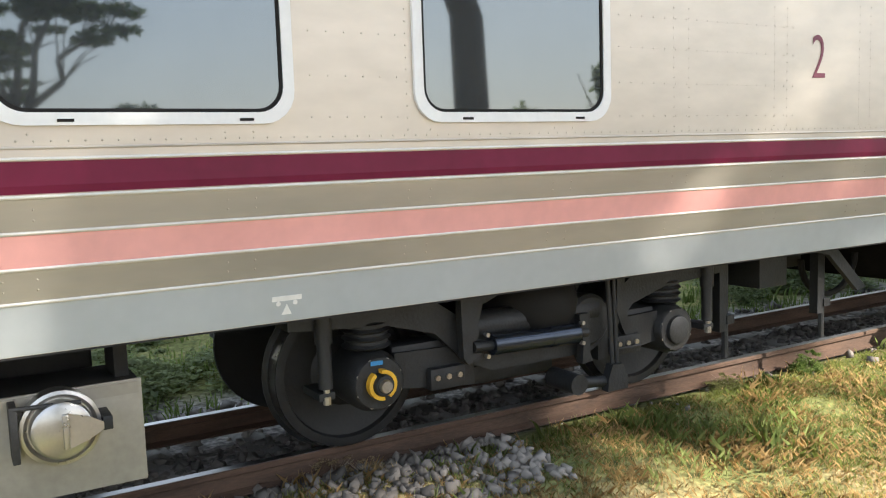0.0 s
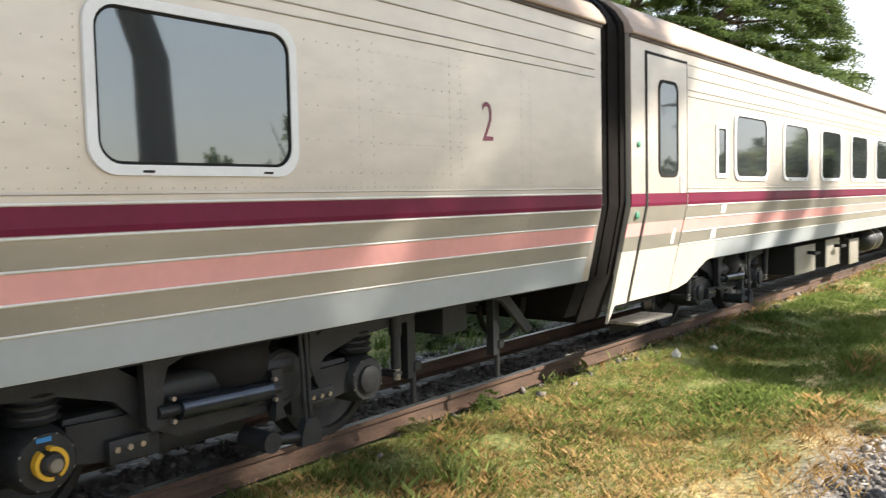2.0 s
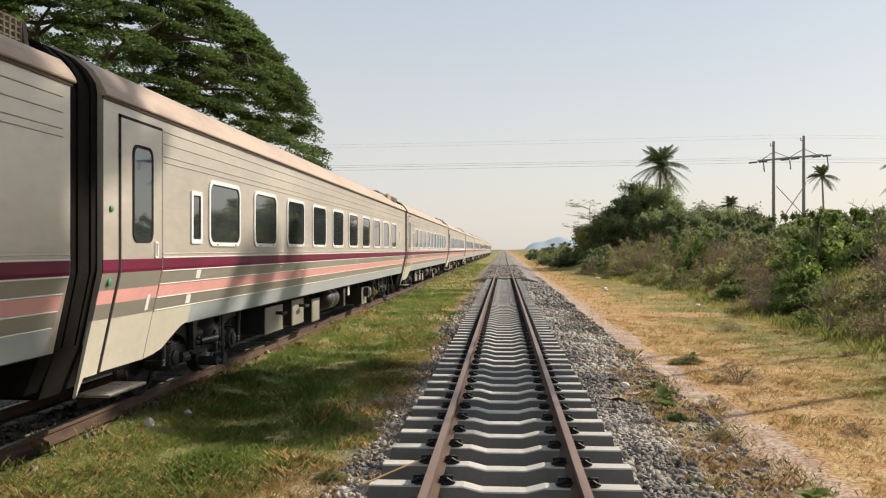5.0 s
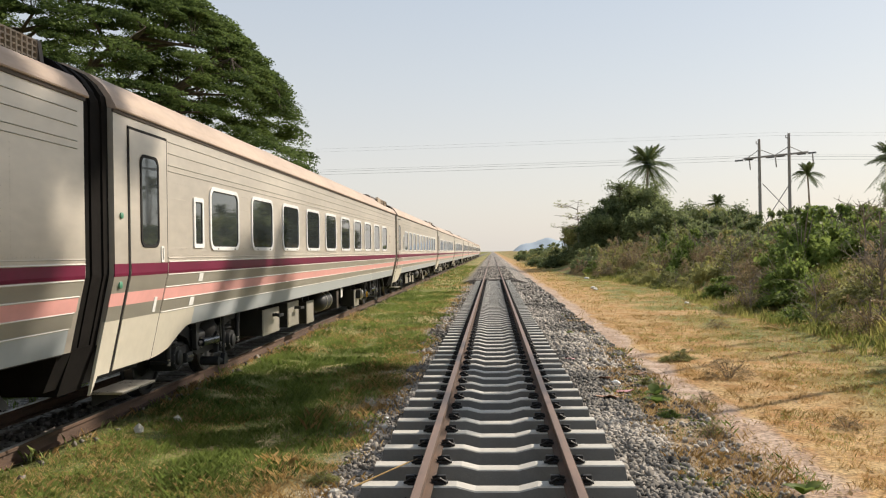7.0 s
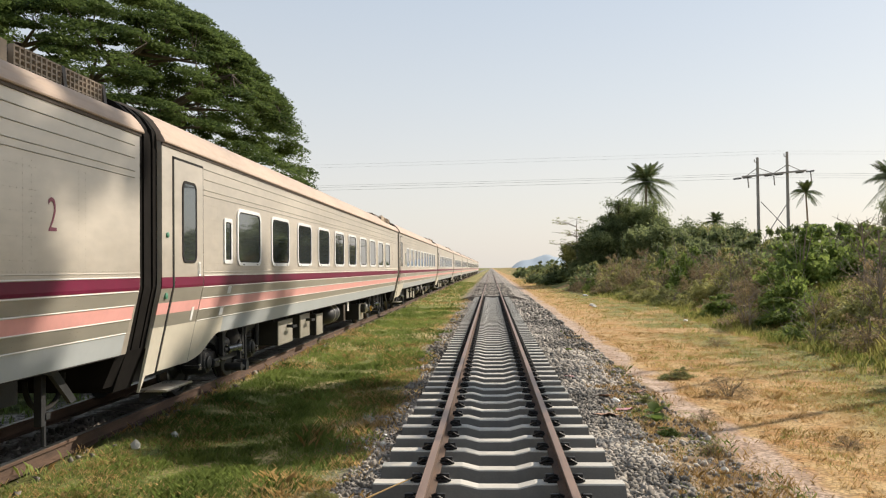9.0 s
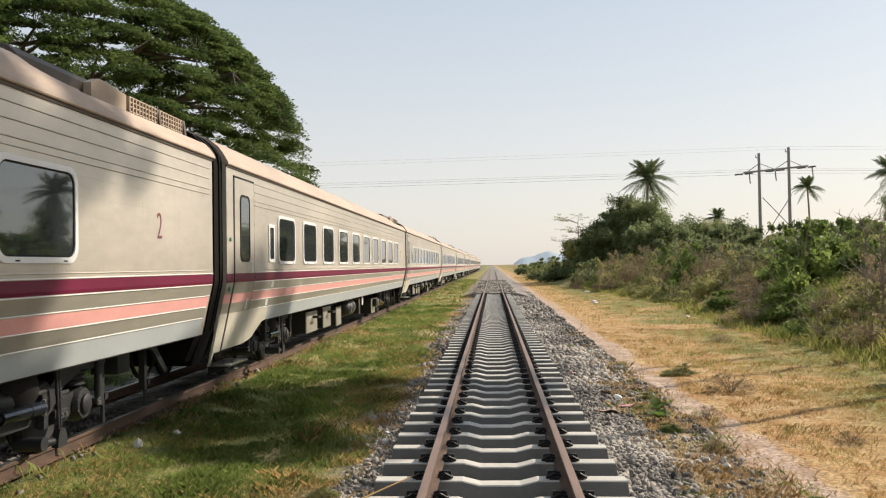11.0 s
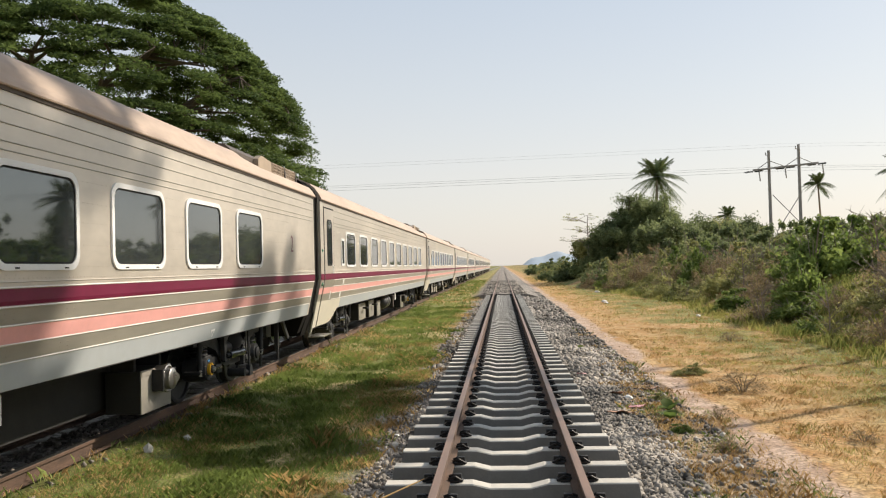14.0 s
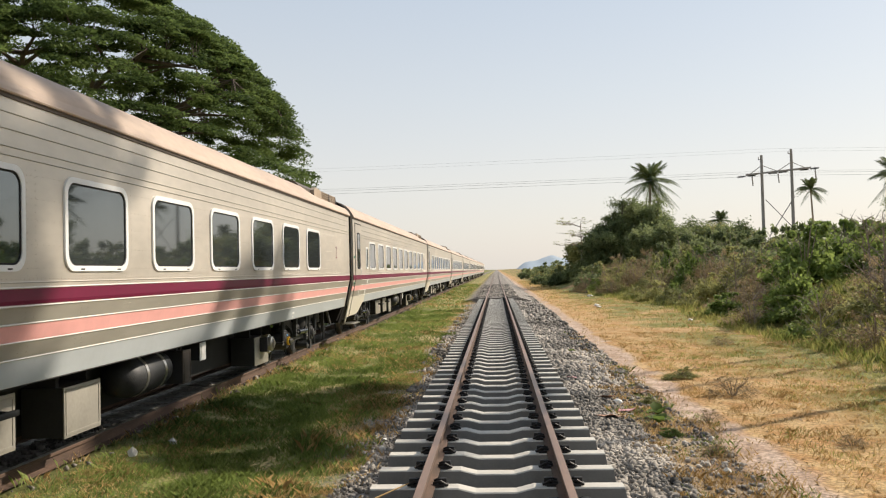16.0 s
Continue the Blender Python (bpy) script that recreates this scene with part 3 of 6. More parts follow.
            for i in range(3):
                yy = y - k * (0.35 + 0.07 * i)
                part("guide_bolt", tube(BM(), (s * 1.0, yy, Z - 0.03), (s * 1.012, yy, Z - 0.03), 0.016, seg=8), M_CHROME, B)
        # long yaw damper
        bm = BM()
        tube(bm, (s * 1.05, -0.40, 0.565), (s * 1.05, 0.0, 0.555), 0.057, seg=24)
        tube(bm, (s * 1.05, 0.0, 0.555), (s * 1.05, 0.20, 0.55), 0.061, seg=24)
        part("yaw_damper", bm, M_DAMPER, B, "polished blue-black damper tube")
        bm = BM()
        tube(bm, (s * 1.05, -0.52, 0.568), (s * 1.05, -0.39, 0.565), 0.03, seg=12)
        prism(bm, [(-0.60, 0.88), (-0.36, 0.88), (-0.36, 0.84), (-0.46, 0.80), (-0.49, 0.70), (-0.49, 0.62), (-0.53, 0.60), (-0.53, 0.54), (-0.47, 0.53), (-0.48, 0.50), (-0.56, 0.48), (-0.59, 0.52)], s * 1.00, s * 1.06, 'x')
        part("damper_bracket", bm, M_BLACK, B, smooth=False)
        bm = BM()
        tube(bm, (s * 1.05, 0.19, 0.55), (s * 1.05, 0.28, 0.548), 0.03, seg=12)
        prism(bm, [(0.22, 0.66), (0.30, 0.66), (0.30, 0.42), (0.32, 0.37), (0.24, 0.36), (0.25, 0.48)], s * 1.00, s * 1.06, 'x')
        part("damper_bracket", bm, M_BLACK, B, smooth=False)
        for yy, zz in ((-0.44, 0.63), (-0.44, 0.51), (0.235, 0.61), (0.235, 0.49)):
            part("bracket_bolt", tube(BM(), (s * 1.05, yy, zz), (s * 1.08, yy, zz), 0.013, seg=8), M_CHROME, B)
        # air spring, drop link and torsion arm
        part("air_spring", lathe(BM(), [(0.60, 0.14), (0.60, 0.24), (0.66, 0.28), (0.74, 0.29), (0.82, 0.27), (0.88, 0.22), (0.90, 0.1)], 'z', 28, (s * 0.80, 0.05, 0)), M_RUBBER, B)
        bm = BM()
        tube(bm, (s * 1.07, 0.43, 0.88), (s * 1.07, 0.465, 0.28), 0.014, seg=10)
        tube(bm, (s * 1.07, 0.475, 0.88), (s * 1.07, 0.50, 0.28), 0.014, seg=10)
        prism(bm, [(0.44, 0.33), (0.52, 0.33), (0.56, 0.25), (0.56, 0.17), (0.40, 0.17), (0.41, 0.25)], s * 1.04, s * 1.10, 'x')
        part("torsion_link", bm, M_BLACK, B)
        bm = BM()
        tube(bm, (s * 0.85, 0.18, 0.25), (s * 1.10, 0.18, 0.25), 0.062, seg=20)
        tube(bm, (s * 1.05, 0.18, 0.25), (s * 1.05, 0.46, 0.22), 0.035, seg=12)
        part("torsion_arm", bm, M_BLACK, B)
        # hanging pan between the wheels
        part("cross_tube", tube(BM(), (s * 0.93, -0.52, 0.66), (s * 0.93, 0.42, 0.66), 0.085, seg=18), M_BLACK, B)
        part("rounded_bracket", lathe(BM(), [(s * 0.88, 0.16), (s * 0.98, 0.16), (s * 1.0, 0.14), (s * 1.0, 0.02)], 'x', 24, (0, 0.36, 0.60)), M_BLACK, B)
        # brake hanger beside the leading wheel
        bm = BM()
        prism(bm, [(0.58, 0.88), (0.64, 0.88), (0.66, 0.60), (0.72, 0.50), (0.74, 0.40), (0.69, 0.40), (0.62, 0.52), (0.58, 0.62)], s * 0.94, s * 0.99, 'x')
        box(bm, min(s * 0.92, s * 1.02), max(s * 0.92, s * 1.02), 0.55, 0.75, 0.38, 0.405, 0.006)
        part("brake_hanger", bm, M_BLACK, B)
        part("brake_beam", box(BM(), min(s * 0.50, s * 0.70), max(s * 0.50, s * 0.70), -0.30, 0.30, 0.24, 0.36, 0.03), M_BLACK, B)
    part("transom", box(BM(), -0.80, 0.80, -0.28, 0.28, 0.42, 0.62, 0.03), M_DARK, B)
    for k in (-1, 1):
        part("end_transom", box(BM(), -0.80, 0.80, k * 1.5 - 0.05, k * 1.5 + 0.05, 0.78, 0.88, 0.01), M_DARK, B)
    return B


def window(car, y0, y1, z0, z1, r, s, fr=0.048):
    w, h = y1 - y0, z1 - z0
    c = ((y0 + y1) / 2, (z0 + z1) / 2)
    bm = BM()
    ring(bm, rounded(w, h, r), rounded(w - 2 * fr, h - 2 * fr, max(0.02, r - fr * 0.6)), s * 1.386, s * 1.408, 'x', c)
    f = part("window", bm, M_FRAME, car, "white-framed coach window with tinted reflecting glass")
    bm = BM()
    ring(bm, rounded(w - 2 * fr + 0.004, h - 2 * fr + 0.004, max(0.02, r - fr * 0.6)), rounded(w - 2 * fr - 0.03, h - 2 * fr - 0.03, max(0.015, r - fr * 0.6 - 0.012)), s * 1.388, s * 1.400, 'x', c)
    part("seal", bm, M_RUBBER, f)
    bm = BM()
    prism(bm, [(p[0] + c[0], p[1] + c[1]) for p in rounded(w - 2 * fr - 0.028, h - 2 * fr - 0.028, max(0.015, r - fr * 0.6 - 0.012))], s * 1.388, s * 1.395, 'x')
    part("pane", bm, M_GLASS, f, smooth=False)
    if w > 0.6:
        for q in (0.24, 0.82):
            part("drain_slot", box(BM(), min(s * 1.407, s * 1.410), max(s * 1.407, s * 1.410), y0 + w * q - 0.03, y0 + w * q + 0.03, z0 + 0.012, z0 + 0.024), M_RUBBER, f)
    return f


def railcar(wins):
    """One coach; its origin is at the rear end, on the rail top, in the middle."""
    car = tagged(new("railway_coach"), "stainless passenger coach with maroon and pink stripes", "railway coach", "coaches of the train")
    L = CAR_LEN
    loop = PROF + [(-x, z) for x, z in PROF[-2::-1]]
    part("body_shell", prism(BM(), [p for p in loop if p[1] <= 3.11], 0.0, L, 'y'), M_STEEL, car, smooth=False)
    cut_y = L - 4.05
    up = [(x * 1.001, z + 0.004) for x, z in loop if z >= 3.10]
    part("roof", prism(BM(), up, 0.002, cut_y, 'y'), M_ROOF, car, "dusty pinkish-beige curved roof")
    deck = [(1.391, 3.10), (1.377, 3.205), (1.30, 3.285), (1.05, 3.31)]
    part("roof_deck", prism(BM(), deck + [(-x, z) for x, z in deck[::-1]], cut_y, L + 0.02, 'y'), M_ROOF, car, "low pale roof deck under the cooling units")
    # swept end of the high roof
    bm = BM()
    rows = []
    for k in range(7):
        f = k / 6
        drop = 0.5 - 0.5 * math.cos(math.pi * f)
        rows.append([bm.verts.new((x, cut_y + (0.35 + 0.6 * (abs(x) / 1.39) ** 3) * f, 3.30 + (z - 3.30) * (1 - drop) if z > 3.30 else z)) for x, z in up])
    for a, b in zip(rows, rows[1:]):
        for i in range(len(up) - 1):
            bm.faces.new((a[i], a[i + 1], b[i + 1], b[i]))
    bmesh.ops.recalc_face_normals(bm, faces=bm.faces[:])
    part("roof_sweep", bm, M_ROOF, car, "rounded end of the high roof")
    for s in (1, -1):
        lip = [(s * 1.385, 3.092), (s * 1.424, 3.092), (s * 1.430, 3.104), (s * 1.418, 3.135), (s * 1.385, 3.19)]
        part("roof_lip", prism(BM(), lip, -0.02, L + 0.03, 'y'), M_ROOF, car, "pale overhanging roof edge", False)
        # gutter strip coloured dark to draw the shadow below the roof overhang
        part("rain_gutter", prism(BM(), [(s * 1.385, 3.062), (s * 1.404, 3.062), (s * 1.408, 3.091), (s * 1.385, 3.091)], -0.02, L + 0.01, 'y'), M_AC, car, "gutter strip, dark for the shadow under the roof edge", False)
        # roof-side beads
        for z in (2.955, 2.83, 2.70, 2.635):
            part("groove_bead", moulding(BM(), 1.32, L - 0.12, z, 0.006, s), M_BAND, car)
        part("waist_seam", moulding(BM(), 1.30, L - 0.005, 1.69, 0.006, s), M_STEEL, car)
        # painted bands and metal bands
        y0 = 1.30
        part("maroon_stripe", strip(BM(), y0, L - 0.01, 1.52, 1.642, 0.003, 0.008, s), M_MAROON, car, "deep maroon painted stripe", False)
        part("metal_band", strip(BM(), y0, L - 0.02, 1.38, 1.50, 0.003, 0.008, s), M_BAND, car, "dull grey-beige metal band", False)
        part("pink_stripe", strip(BM(), y0, L - 0.05, 1.24, 1.364, 0.003, 0.008, s), M_PINK, car, "salmon pink painted stripe", False)
        part("metal_band", strip(BM(), y0, L - 0.08, 1.105, 1.226, 0.003, 0.008, s), M_BAND, car, "dull grey-beige metal band", False)
        part("skirt", strip(BM(), 2.32, L - 0.12, 0.890, 1.092, 0.003, 0.008, s), M_SKIRT, car, "pale grey painted skirt", False)
        for z, e in ((1.648, 0.01), (1.508, 0.02), (1.372, 0.05), (1.233, 0.08), (1.099, 0.12)):
            part("moulding", moulding(BM(), y0, L - e, z, 0.008, s), M_RIDGE, car, "pale half-round moulding")
        # lower edge, dark and uneven
        part("bottom_edge", box(BM(), min(s * 1.20, s * 1.245), max(s * 1.20, s * 1.243), 2.35, L - 0.12, 0.878, 0.889), M_DARK, car, smooth=False)
        # entrance end: low apron with a bevelled corner
        bm = BM()
        side_panel(bm, [(-0.02, 0.42), (0.05, 0.59), (0.29, 0.59), (0.29, 1.10), (-0.02, 1.10)], 0.004, 0.03, s)
        part("corner_panel", bm, M_CREAM, car, "cream painted corner panel", False)
        bm = BM()
        side_panel(bm, [(1.27, 0.60), (1.50, 0.62), (1.72, 0.66), (2.0, 0.80), (2.16, 0.87), (2.34, 0.895), (2.34, 1.09), (1.27, 1.09)], 0.004, 0.03, s)
        part("apron", bm, M_CREAM, car, "cream painted apron beside the door", False)
        for z0, z1, m in ((1.52, 1.642, M_MAROON), (1.24, 1.364, M_PINK), (1.364, 1.52, M_BAND), (1.10, 1.24, M_BAND)):
            part("end_stripe", strip(BM(), -0.01, 0.29, z0, z1, 0.003, 0.008, s), m, car, smooth=False)
        # door
        d = part("door", strip(BM(), 0.33, 1.25, 0.60, 2.95, 0.010, 0.03, s), M_STEEL, car, "closed plug door with tall window", False)
        bm = BM()
        for a, b in ((0.295, 0.33), (1.25, 1.275)):
            strip(bm, a, b, 0.60, 2.975, 0.006, 0.012, s)
        strip(bm, 0.295, 1.275, 2.95, 2.98, 0.006, 0.012, s)
        part("door_seal", bm, M_RUBBER, d, "black rubber door seal", False)
        for z0, z1, m in ((1.52, 1.642, M_MAROON), (1.24, 1.364, M_PINK), (1.364, 1.52, M_BAND), (1.10, 1.24, M_BAND), (0.605, 1.098, M_CREAM)):
            part("door_stripe", strip(BM(), 0.335, 1.245, z0, z1, 0.013, 0.005, s), m, d, smooth=False)
        bm = BM()
        ring(bm, rounded(0.46, 0.94, 0.10), rounded(0.40, 0.88, 0.08), s * 1.395, s * 1.410, 'x', (0.79, 2.27))
        part("door_window_seal", bm, M_RUBBER, d)
        bm = BM()
        prism(bm, [(p[0] + 0.79, p[1] + 2.27) for p in rounded(0.402, 0.882, 0.08)], s * 1.397, s * 1.405, 'x')
        part("door_window", bm, M_GLASS, d, smooth=False)
        bm = BM()
        ring(bm, rounded(0.07, 0.17, 0.01, 2), rounded(0.04, 0.13, 0.01, 2), s * 1.398, s * 1.412, 'x', (1.10, 1.73))
        part("door_handle", bm, M_WHITE, d)
        bm = BM()
        strip(bm, 1.02, 1.09, 1.12, 1.28, 0.018, 0.006, s)
        part("lower_handle", bm, M_WHITE, d, smooth=False)
        part("door_button", lathe(BM(), [(s * 1.385, 0.03), (s * 1.405, 0.03), (s * 1.41, 0.02), (s * 1.412, 0.004)], 'x', 18, (0, 0.14, 2.10)), M_GREEN, car, "round green door button")
        part("key_switch", lathe(BM(), [(s * 1.35, 0.035), (s * 1.385, 0.035), (s * 1.39, 0.02), (s * 1.392, 0.004)], 'x', 18, (0, 0.14, 1.44)), M_GREEN, car)
        # folding step
        bm = BM()
        box(bm, min(s * 1.05, s * 1.42), max(s * 1.05, s * 1.38), 0.14, 0.92, 0.40, 0.425, 0.006)
        st = part("step", bm, M_CHROME, car, "bare steel folding step")
        for a in (0.20, 0.82):
            part("step_bracket", prism(BM(), [(s * 1.05, 0.395), (s * 1.36, 0.395), (s * 1.05, 0.28)], a, a + 0.03, 'y'), M_DARK, st, smooth=False)
        part("step_box", box(BM(), min(s * 0.5, s * 0.98), max(s * 0.5, s * 0.98), 0.1, 1.4, 0.50, 0.90), M_DARK, car, smooth=False)
        # windows
        window(car, 2.06, 2.40, 1.80, 2.40, 0.03, s, 0.05)
        for yw in wins:
            window(car, yw, yw + 1.20, 1.772, 2.572, 0.14, s)
        # small plates near the entrance
        for yy, z in ((2.28, 1.45), (2.12, 1.17)):
            part("data_plate", strip(BM(), yy, yy + 0.14, z - 0.05, z + 0.05, 0.008, 0.008, s), M_WHITE, car, smooth=False)
        # weight-marking sign on the skirt
        bm = BM()
        ym = L - (6.53 - 1.26)
        strip(bm, ym - 0.08, ym + 0.06, 0.987, 1.010, 0.006, 0.003, s)
        side_panel(bm, [(ym - 0.034, 0.922), (ym + 0.014, 0.922), (ym - 0.01, 0.972)], 0.006, 0.003, s)
        for q in (-0.05, 0.03):
            side_panel(bm, [(ym + q + 0.011 * math.cos(a), 0.975 + 0.011 * math.sin(a)) for a in [math.pi * 2 * i / 10 for i in range(10)]], 0.0065, 0.003, s)
        part("jacking_mark", bm, M_WHITE, car, "white jacking-point symbol", False)
        # coach class numeral
        cu = bpy.data.curves.new("numeral", 'FONT')
        cu.body, cu.size, cu.align_x, cu.extrude, cu.offset = "2", 0.40, 'CENTER', 0.001, -0.004
        tmp = new("numeral", cu)
        dg = bpy.context.evaluated_depsgraph_get()
        me = bpy.data.meshes.new_from_object(tmp.evaluated_get(dg))
        bpy.data.objects.remove(tmp)
        me.materials.clear()
        me.materials.append(M_NUMBER)
        num = new("numeral", me)
        num.parent = car
        num.matrix_basis = Matrix.Translation((s * 1.393, L - (6.53 - 4.85), 2.035)) @ pose(0, 0, 0, 90, 0, 90 * s) @ Matrix.Diagonal((0.78, 1.0, 1.0, 1.0))
        tagged(num, "maroon painted numeral 2")
    # rivet rows
    pts = []
    for s in (1, -1):
        for y in [1.7 + i * 0.86 for i in range(24)] + [1.82 + i * 0.86 for i in range(24)]:
            for z in np.arange(1.74, 2.60, 0.055):
                if z > 1.76 and any(a - 0.03 < y < a + 1.23 for a in wins):
                    continue
                pts.append((s * 1.391, y, z))
            for z in (1.42, 1.46, 1.15, 1.19):
                pts.append((s * (side_x(z) + 0.004), y, z))
        for y in np.arange(1.4, L - 0.1, 0.06):
            pts.append((s * 1.391, y, 1.715))
        for z in (1.80, 1.98, 2.17, 2.34, 2.52):
            for y in np.arange(1.5, L - 1.9, 0.085):
                if not any(a - 0.05 < y < a + 1.25 for a in wins) and not 1.95 < y < 2.5:
                    pts.append((s * 1.391, y, z))
    pts = np.array(pts)
    r = 0.0054
    o = np.array([(r * 0.7, 0, 0), (0, r, 0), (0, 0, r), (0, -r, 0), (0, 0, -r)])
    verts, faces = [], []
    for p in pts:
        k = len(verts)
        sg = 1 if p[0] > 0 else -1
        verts += [tuple(p + o[j] * (sg, 1, 1)) for j in range(5)]
        faces += [(k, k + 1 + j, k + 1 + (j + 1) % 4) for j in range(4)]
    rv = new("rivets", raw("rivets", verts, faces, M_RIVET))
    rv.parent = car
    tagged(rv, "rows of small rivets", kind="stuff")
    # ends: bellows between coaches and dark lower panels
    rib = [(x * 0.975, z) for x, z in loop]
    for i in range(5):
        a = -0.56 + i * 0.112
        part("bellows_fold", prism(BM(), [(x * (0.972 if i % 2 else 0.985), max(z * (0.985 if i % 2 else 1.0), 0.55 + (z - 0.89) * 1.0)) for x, z in rib], a, a + 0.110, 'y'), M_BELLOWS, car, "black rubber fold of the gangway", False)
    part("end_panel", prism(BM(), [(-1.2, 0.9), (1.2, 0.9), (1.05, 0.48), (-1.05, 0.48)], -0.45, -0.02, 'y'), M_BELLOWS, car, smooth=False)
    part("front_panel", prism(BM(), [(-1.2, 0.9), (1.2, 0.9), (1.05, 0.55), (-1.05, 0.55)], L - 0.10, L + 0.12, 'y'), M_BELLOWS, car, smooth=False)
    # underframe
    part("underframe", box(BM(), -0.92, 0.92, 0.1, L - 0.1, 0.82, 0.89), M_DARK, car, smooth=False)
    part("centre_sill", box(BM(), -0.5, 0.5, 5.6, 16.7, 0.25, 0.82), M_DARK, car, smooth=False)
    part("coupler", box(BM(), -0.12, 0.12, L - 0.3, L + 0.55, 0.55, 0.78, 0.03), M_DARK, car)

    def gear_box(a, b, z0, z1, s=1, handle=False, m=M_BOX, out=1.14, edge=True):
        bm = BM()
        # shade on the box's ends is in its dark colour; only the front is pale
        box(bm, min(s * 0.55, s * (out - 0.012)), max(s * 0.55, s * (out - 0.012)), a, b, z0, z1, 0.012)
        g = part("equipment_box", bm, M_DARK, car, "underfloor box, sides dark with painted-in shade, pale cover")
        part("cover", box(BM(), min(s * (out - 0.014), s * out), max(s * (out - 0.014), s * out), a - 0.005, b + 0.005, z0 - 0.005, z1 + 0.005, 0.004), m, g, "pale painted steel cover")
        for y in (a + 0.06, b - 0.06):
            part("hanger", box(BM(), min(s * 0.6, s * (out - 0.1)), max(s * 0.6, s * (out - 0.1)), y - 0.03, y + 0.03, z1, 0.88), M_DARK, g, smooth=False)
        if edge:
            bm = BM()
            ring(bm, [(a + 0.02, z0 + 0.02), (b - 0.02, z0 + 0.02), (b - 0.02, z1 - 0.02), (a + 0.02, z1 - 0.02)], [(a + 0.04, z0 + 0.04), (b - 0.04, z0 + 0.04), (b - 0.04, z1 - 0.04), (a + 0.04, z1 - 0.04)], s * (out - 0.002), s * (out + 0.006), 'x')
            part("cover_edge", bm, m, g, smooth=False)
        if handle:
            bm = BM()
            tube(bm, (s * out, (a + b) / 2 + 0.1, z1 - 0.12), (s * (out + 0.14), (a + b) / 2 + 0.1, z1 - 0.12), 0.03, seg=10)
            box(bm, min(s * (out + 0.12), s * (out + 0.16)), max(s * (out + 0.12), s * (out + 0.16)), (a + b) / 2 - 0.05, (a + b) / 2 + 0.25, z1 - 0.15, z1 - 0.10, 0.01)
            part("valve", bm, M_BLACK, g)
        return g

    for s in (1, -1):
        gear_box(6.4, 7.5, 0.33, 0.76, s, True, M_BOX, 1.0)
        gear_box(8.15, 9.05, 0.32, 0.78, s, True, M_BOX, 1.0)
        gear_box(9.9, 10.6, 0.24, 0.70, s, False, M_BOX, 0.97)
        gear_box(12.4, 12.66, 0.40, 0.80, s, False, M_AC)
        gear_box(13.0, 13.2, 0.62, 0.84, s, False, M_WHITE)
        # air tank with straps
        t = part("air_tank", lathe(BM(), [(11.1, 0.05), (11.12, 0.12), (11.2, 0.2), (11.32, 0.23), (12.1, 0.23), (12.22, 0.2), (12.3, 0.12), (12.32, 0.05)], 'y', 24, (s * 0.88, 0, 0.62)), M_BLACK, car, "dark steel air tank")
        bm = BM()
        for y in (11.45, 11.95):
            lathe(bm, [(y - 0.03, 0.20), (y - 0.03, 0.236), (y + 0.03, 0.236), (y + 0.03, 0.20)], 'y', 24, (s * 0.88, 0, 0.62))
        part("tank_strap", bm, M_CHROME, t)
        # water box with a round filler hatch
        g = gear_box(16.05, 16.85, 0.20, 0.66, s, False, M_BOX, 0.96, edge=False)
        part("top_trim", box(BM(), min(s * 0.958, s * 0.968), max(s * 0.958, s * 0.968), 16.06, 16.84, 0.60, 0.655), M_BOX, g, smooth=False)
        yc, zc = 16.50, 0.53
        bm = BM()
        lathe(bm, [(s * 0.945, 0.15), (s * 1.055, 0.15), (s * 1.065, 0.16), (s * 1.080, 0.16), (s * 1.085, 0.145), (s * 1.065, 0.13), (s * 1.065, 0.01)], 'x', 36, (0, yc, zc))
        part("filler_ring", bm, M_CHROME, g, "round steel filler collar")
        bm = BM()
        lathe(bm, [(s * 1.065, 0.125), (s * 1.130, 0.12), (s * 1.140, 0.105), (s * 1.140, 0.01)], 'x', 36, (0, yc, zc))
        box(bm, min(s * 1.140, s * 1.165), max(s * 1.140, s * 1.165), yc + 0.0, yc + 0.025, zc - 0.075, zc + 0.075, 0.006)
        prism(bm, [(yc + 0.02, zc + 0.075), (yc + 0.10, zc + 0.05), (yc + 0.16, zc + 0.015), (yc + 0.16, zc - 0.015), (yc + 0.10, zc - 0.05), (yc + 0.02, zc - 0.075)], s * 1.140, s * 1.147, 'x')
        part("filler_lid", bm, M_CHROME, g, "round steel lid with lever")
        bm = BM()
        box(bm, min(s * 0.965, s * 1.095), max(s * 0.965, s * 1.095), yc - 0.19, yc - 0.16, zc - 0.12, zc + 0.12, 0.005)
        tube(bm, (s * 1.085, yc - 0.18, zc + 0.11), (s * 1.125, yc + 0.08, zc + 0.11), 0.01, seg=8)
        box(bm, min(s * 0.965, s * 1.125), max(s * 0.965, s * 1.125), yc + 0.16, yc + 0.20, zc - 0.03, zc + 0.03, 0.005)
        part("latch", bm, M_BLACK, g)
        # steps and pipes at the leading end
        for yy, hi in ((L - 2.03, 0.88), (L - 0.97, 0.88)):
            bm = BM()
            box(bm, min(s * 0.86, s * 0.93), max(s * 0.86, s * 0.93), yy - 0.035, yy + 0.035, 0.35, hi)
            tube(bm, (s * 0.90, yy + 0.05, 0.88), (s * 0.90, yy + 0.05, 0.16), 0.022, seg=8)
            box(bm, min(s * 0.88, s * 0.94), max(s * 0.88, s * 0.94), yy + 0.03, yy + 0.10, 0.40, 0.46)
            part("sand_pipe", bm, M_BLACK, car, smooth=False)
        bm = BM()
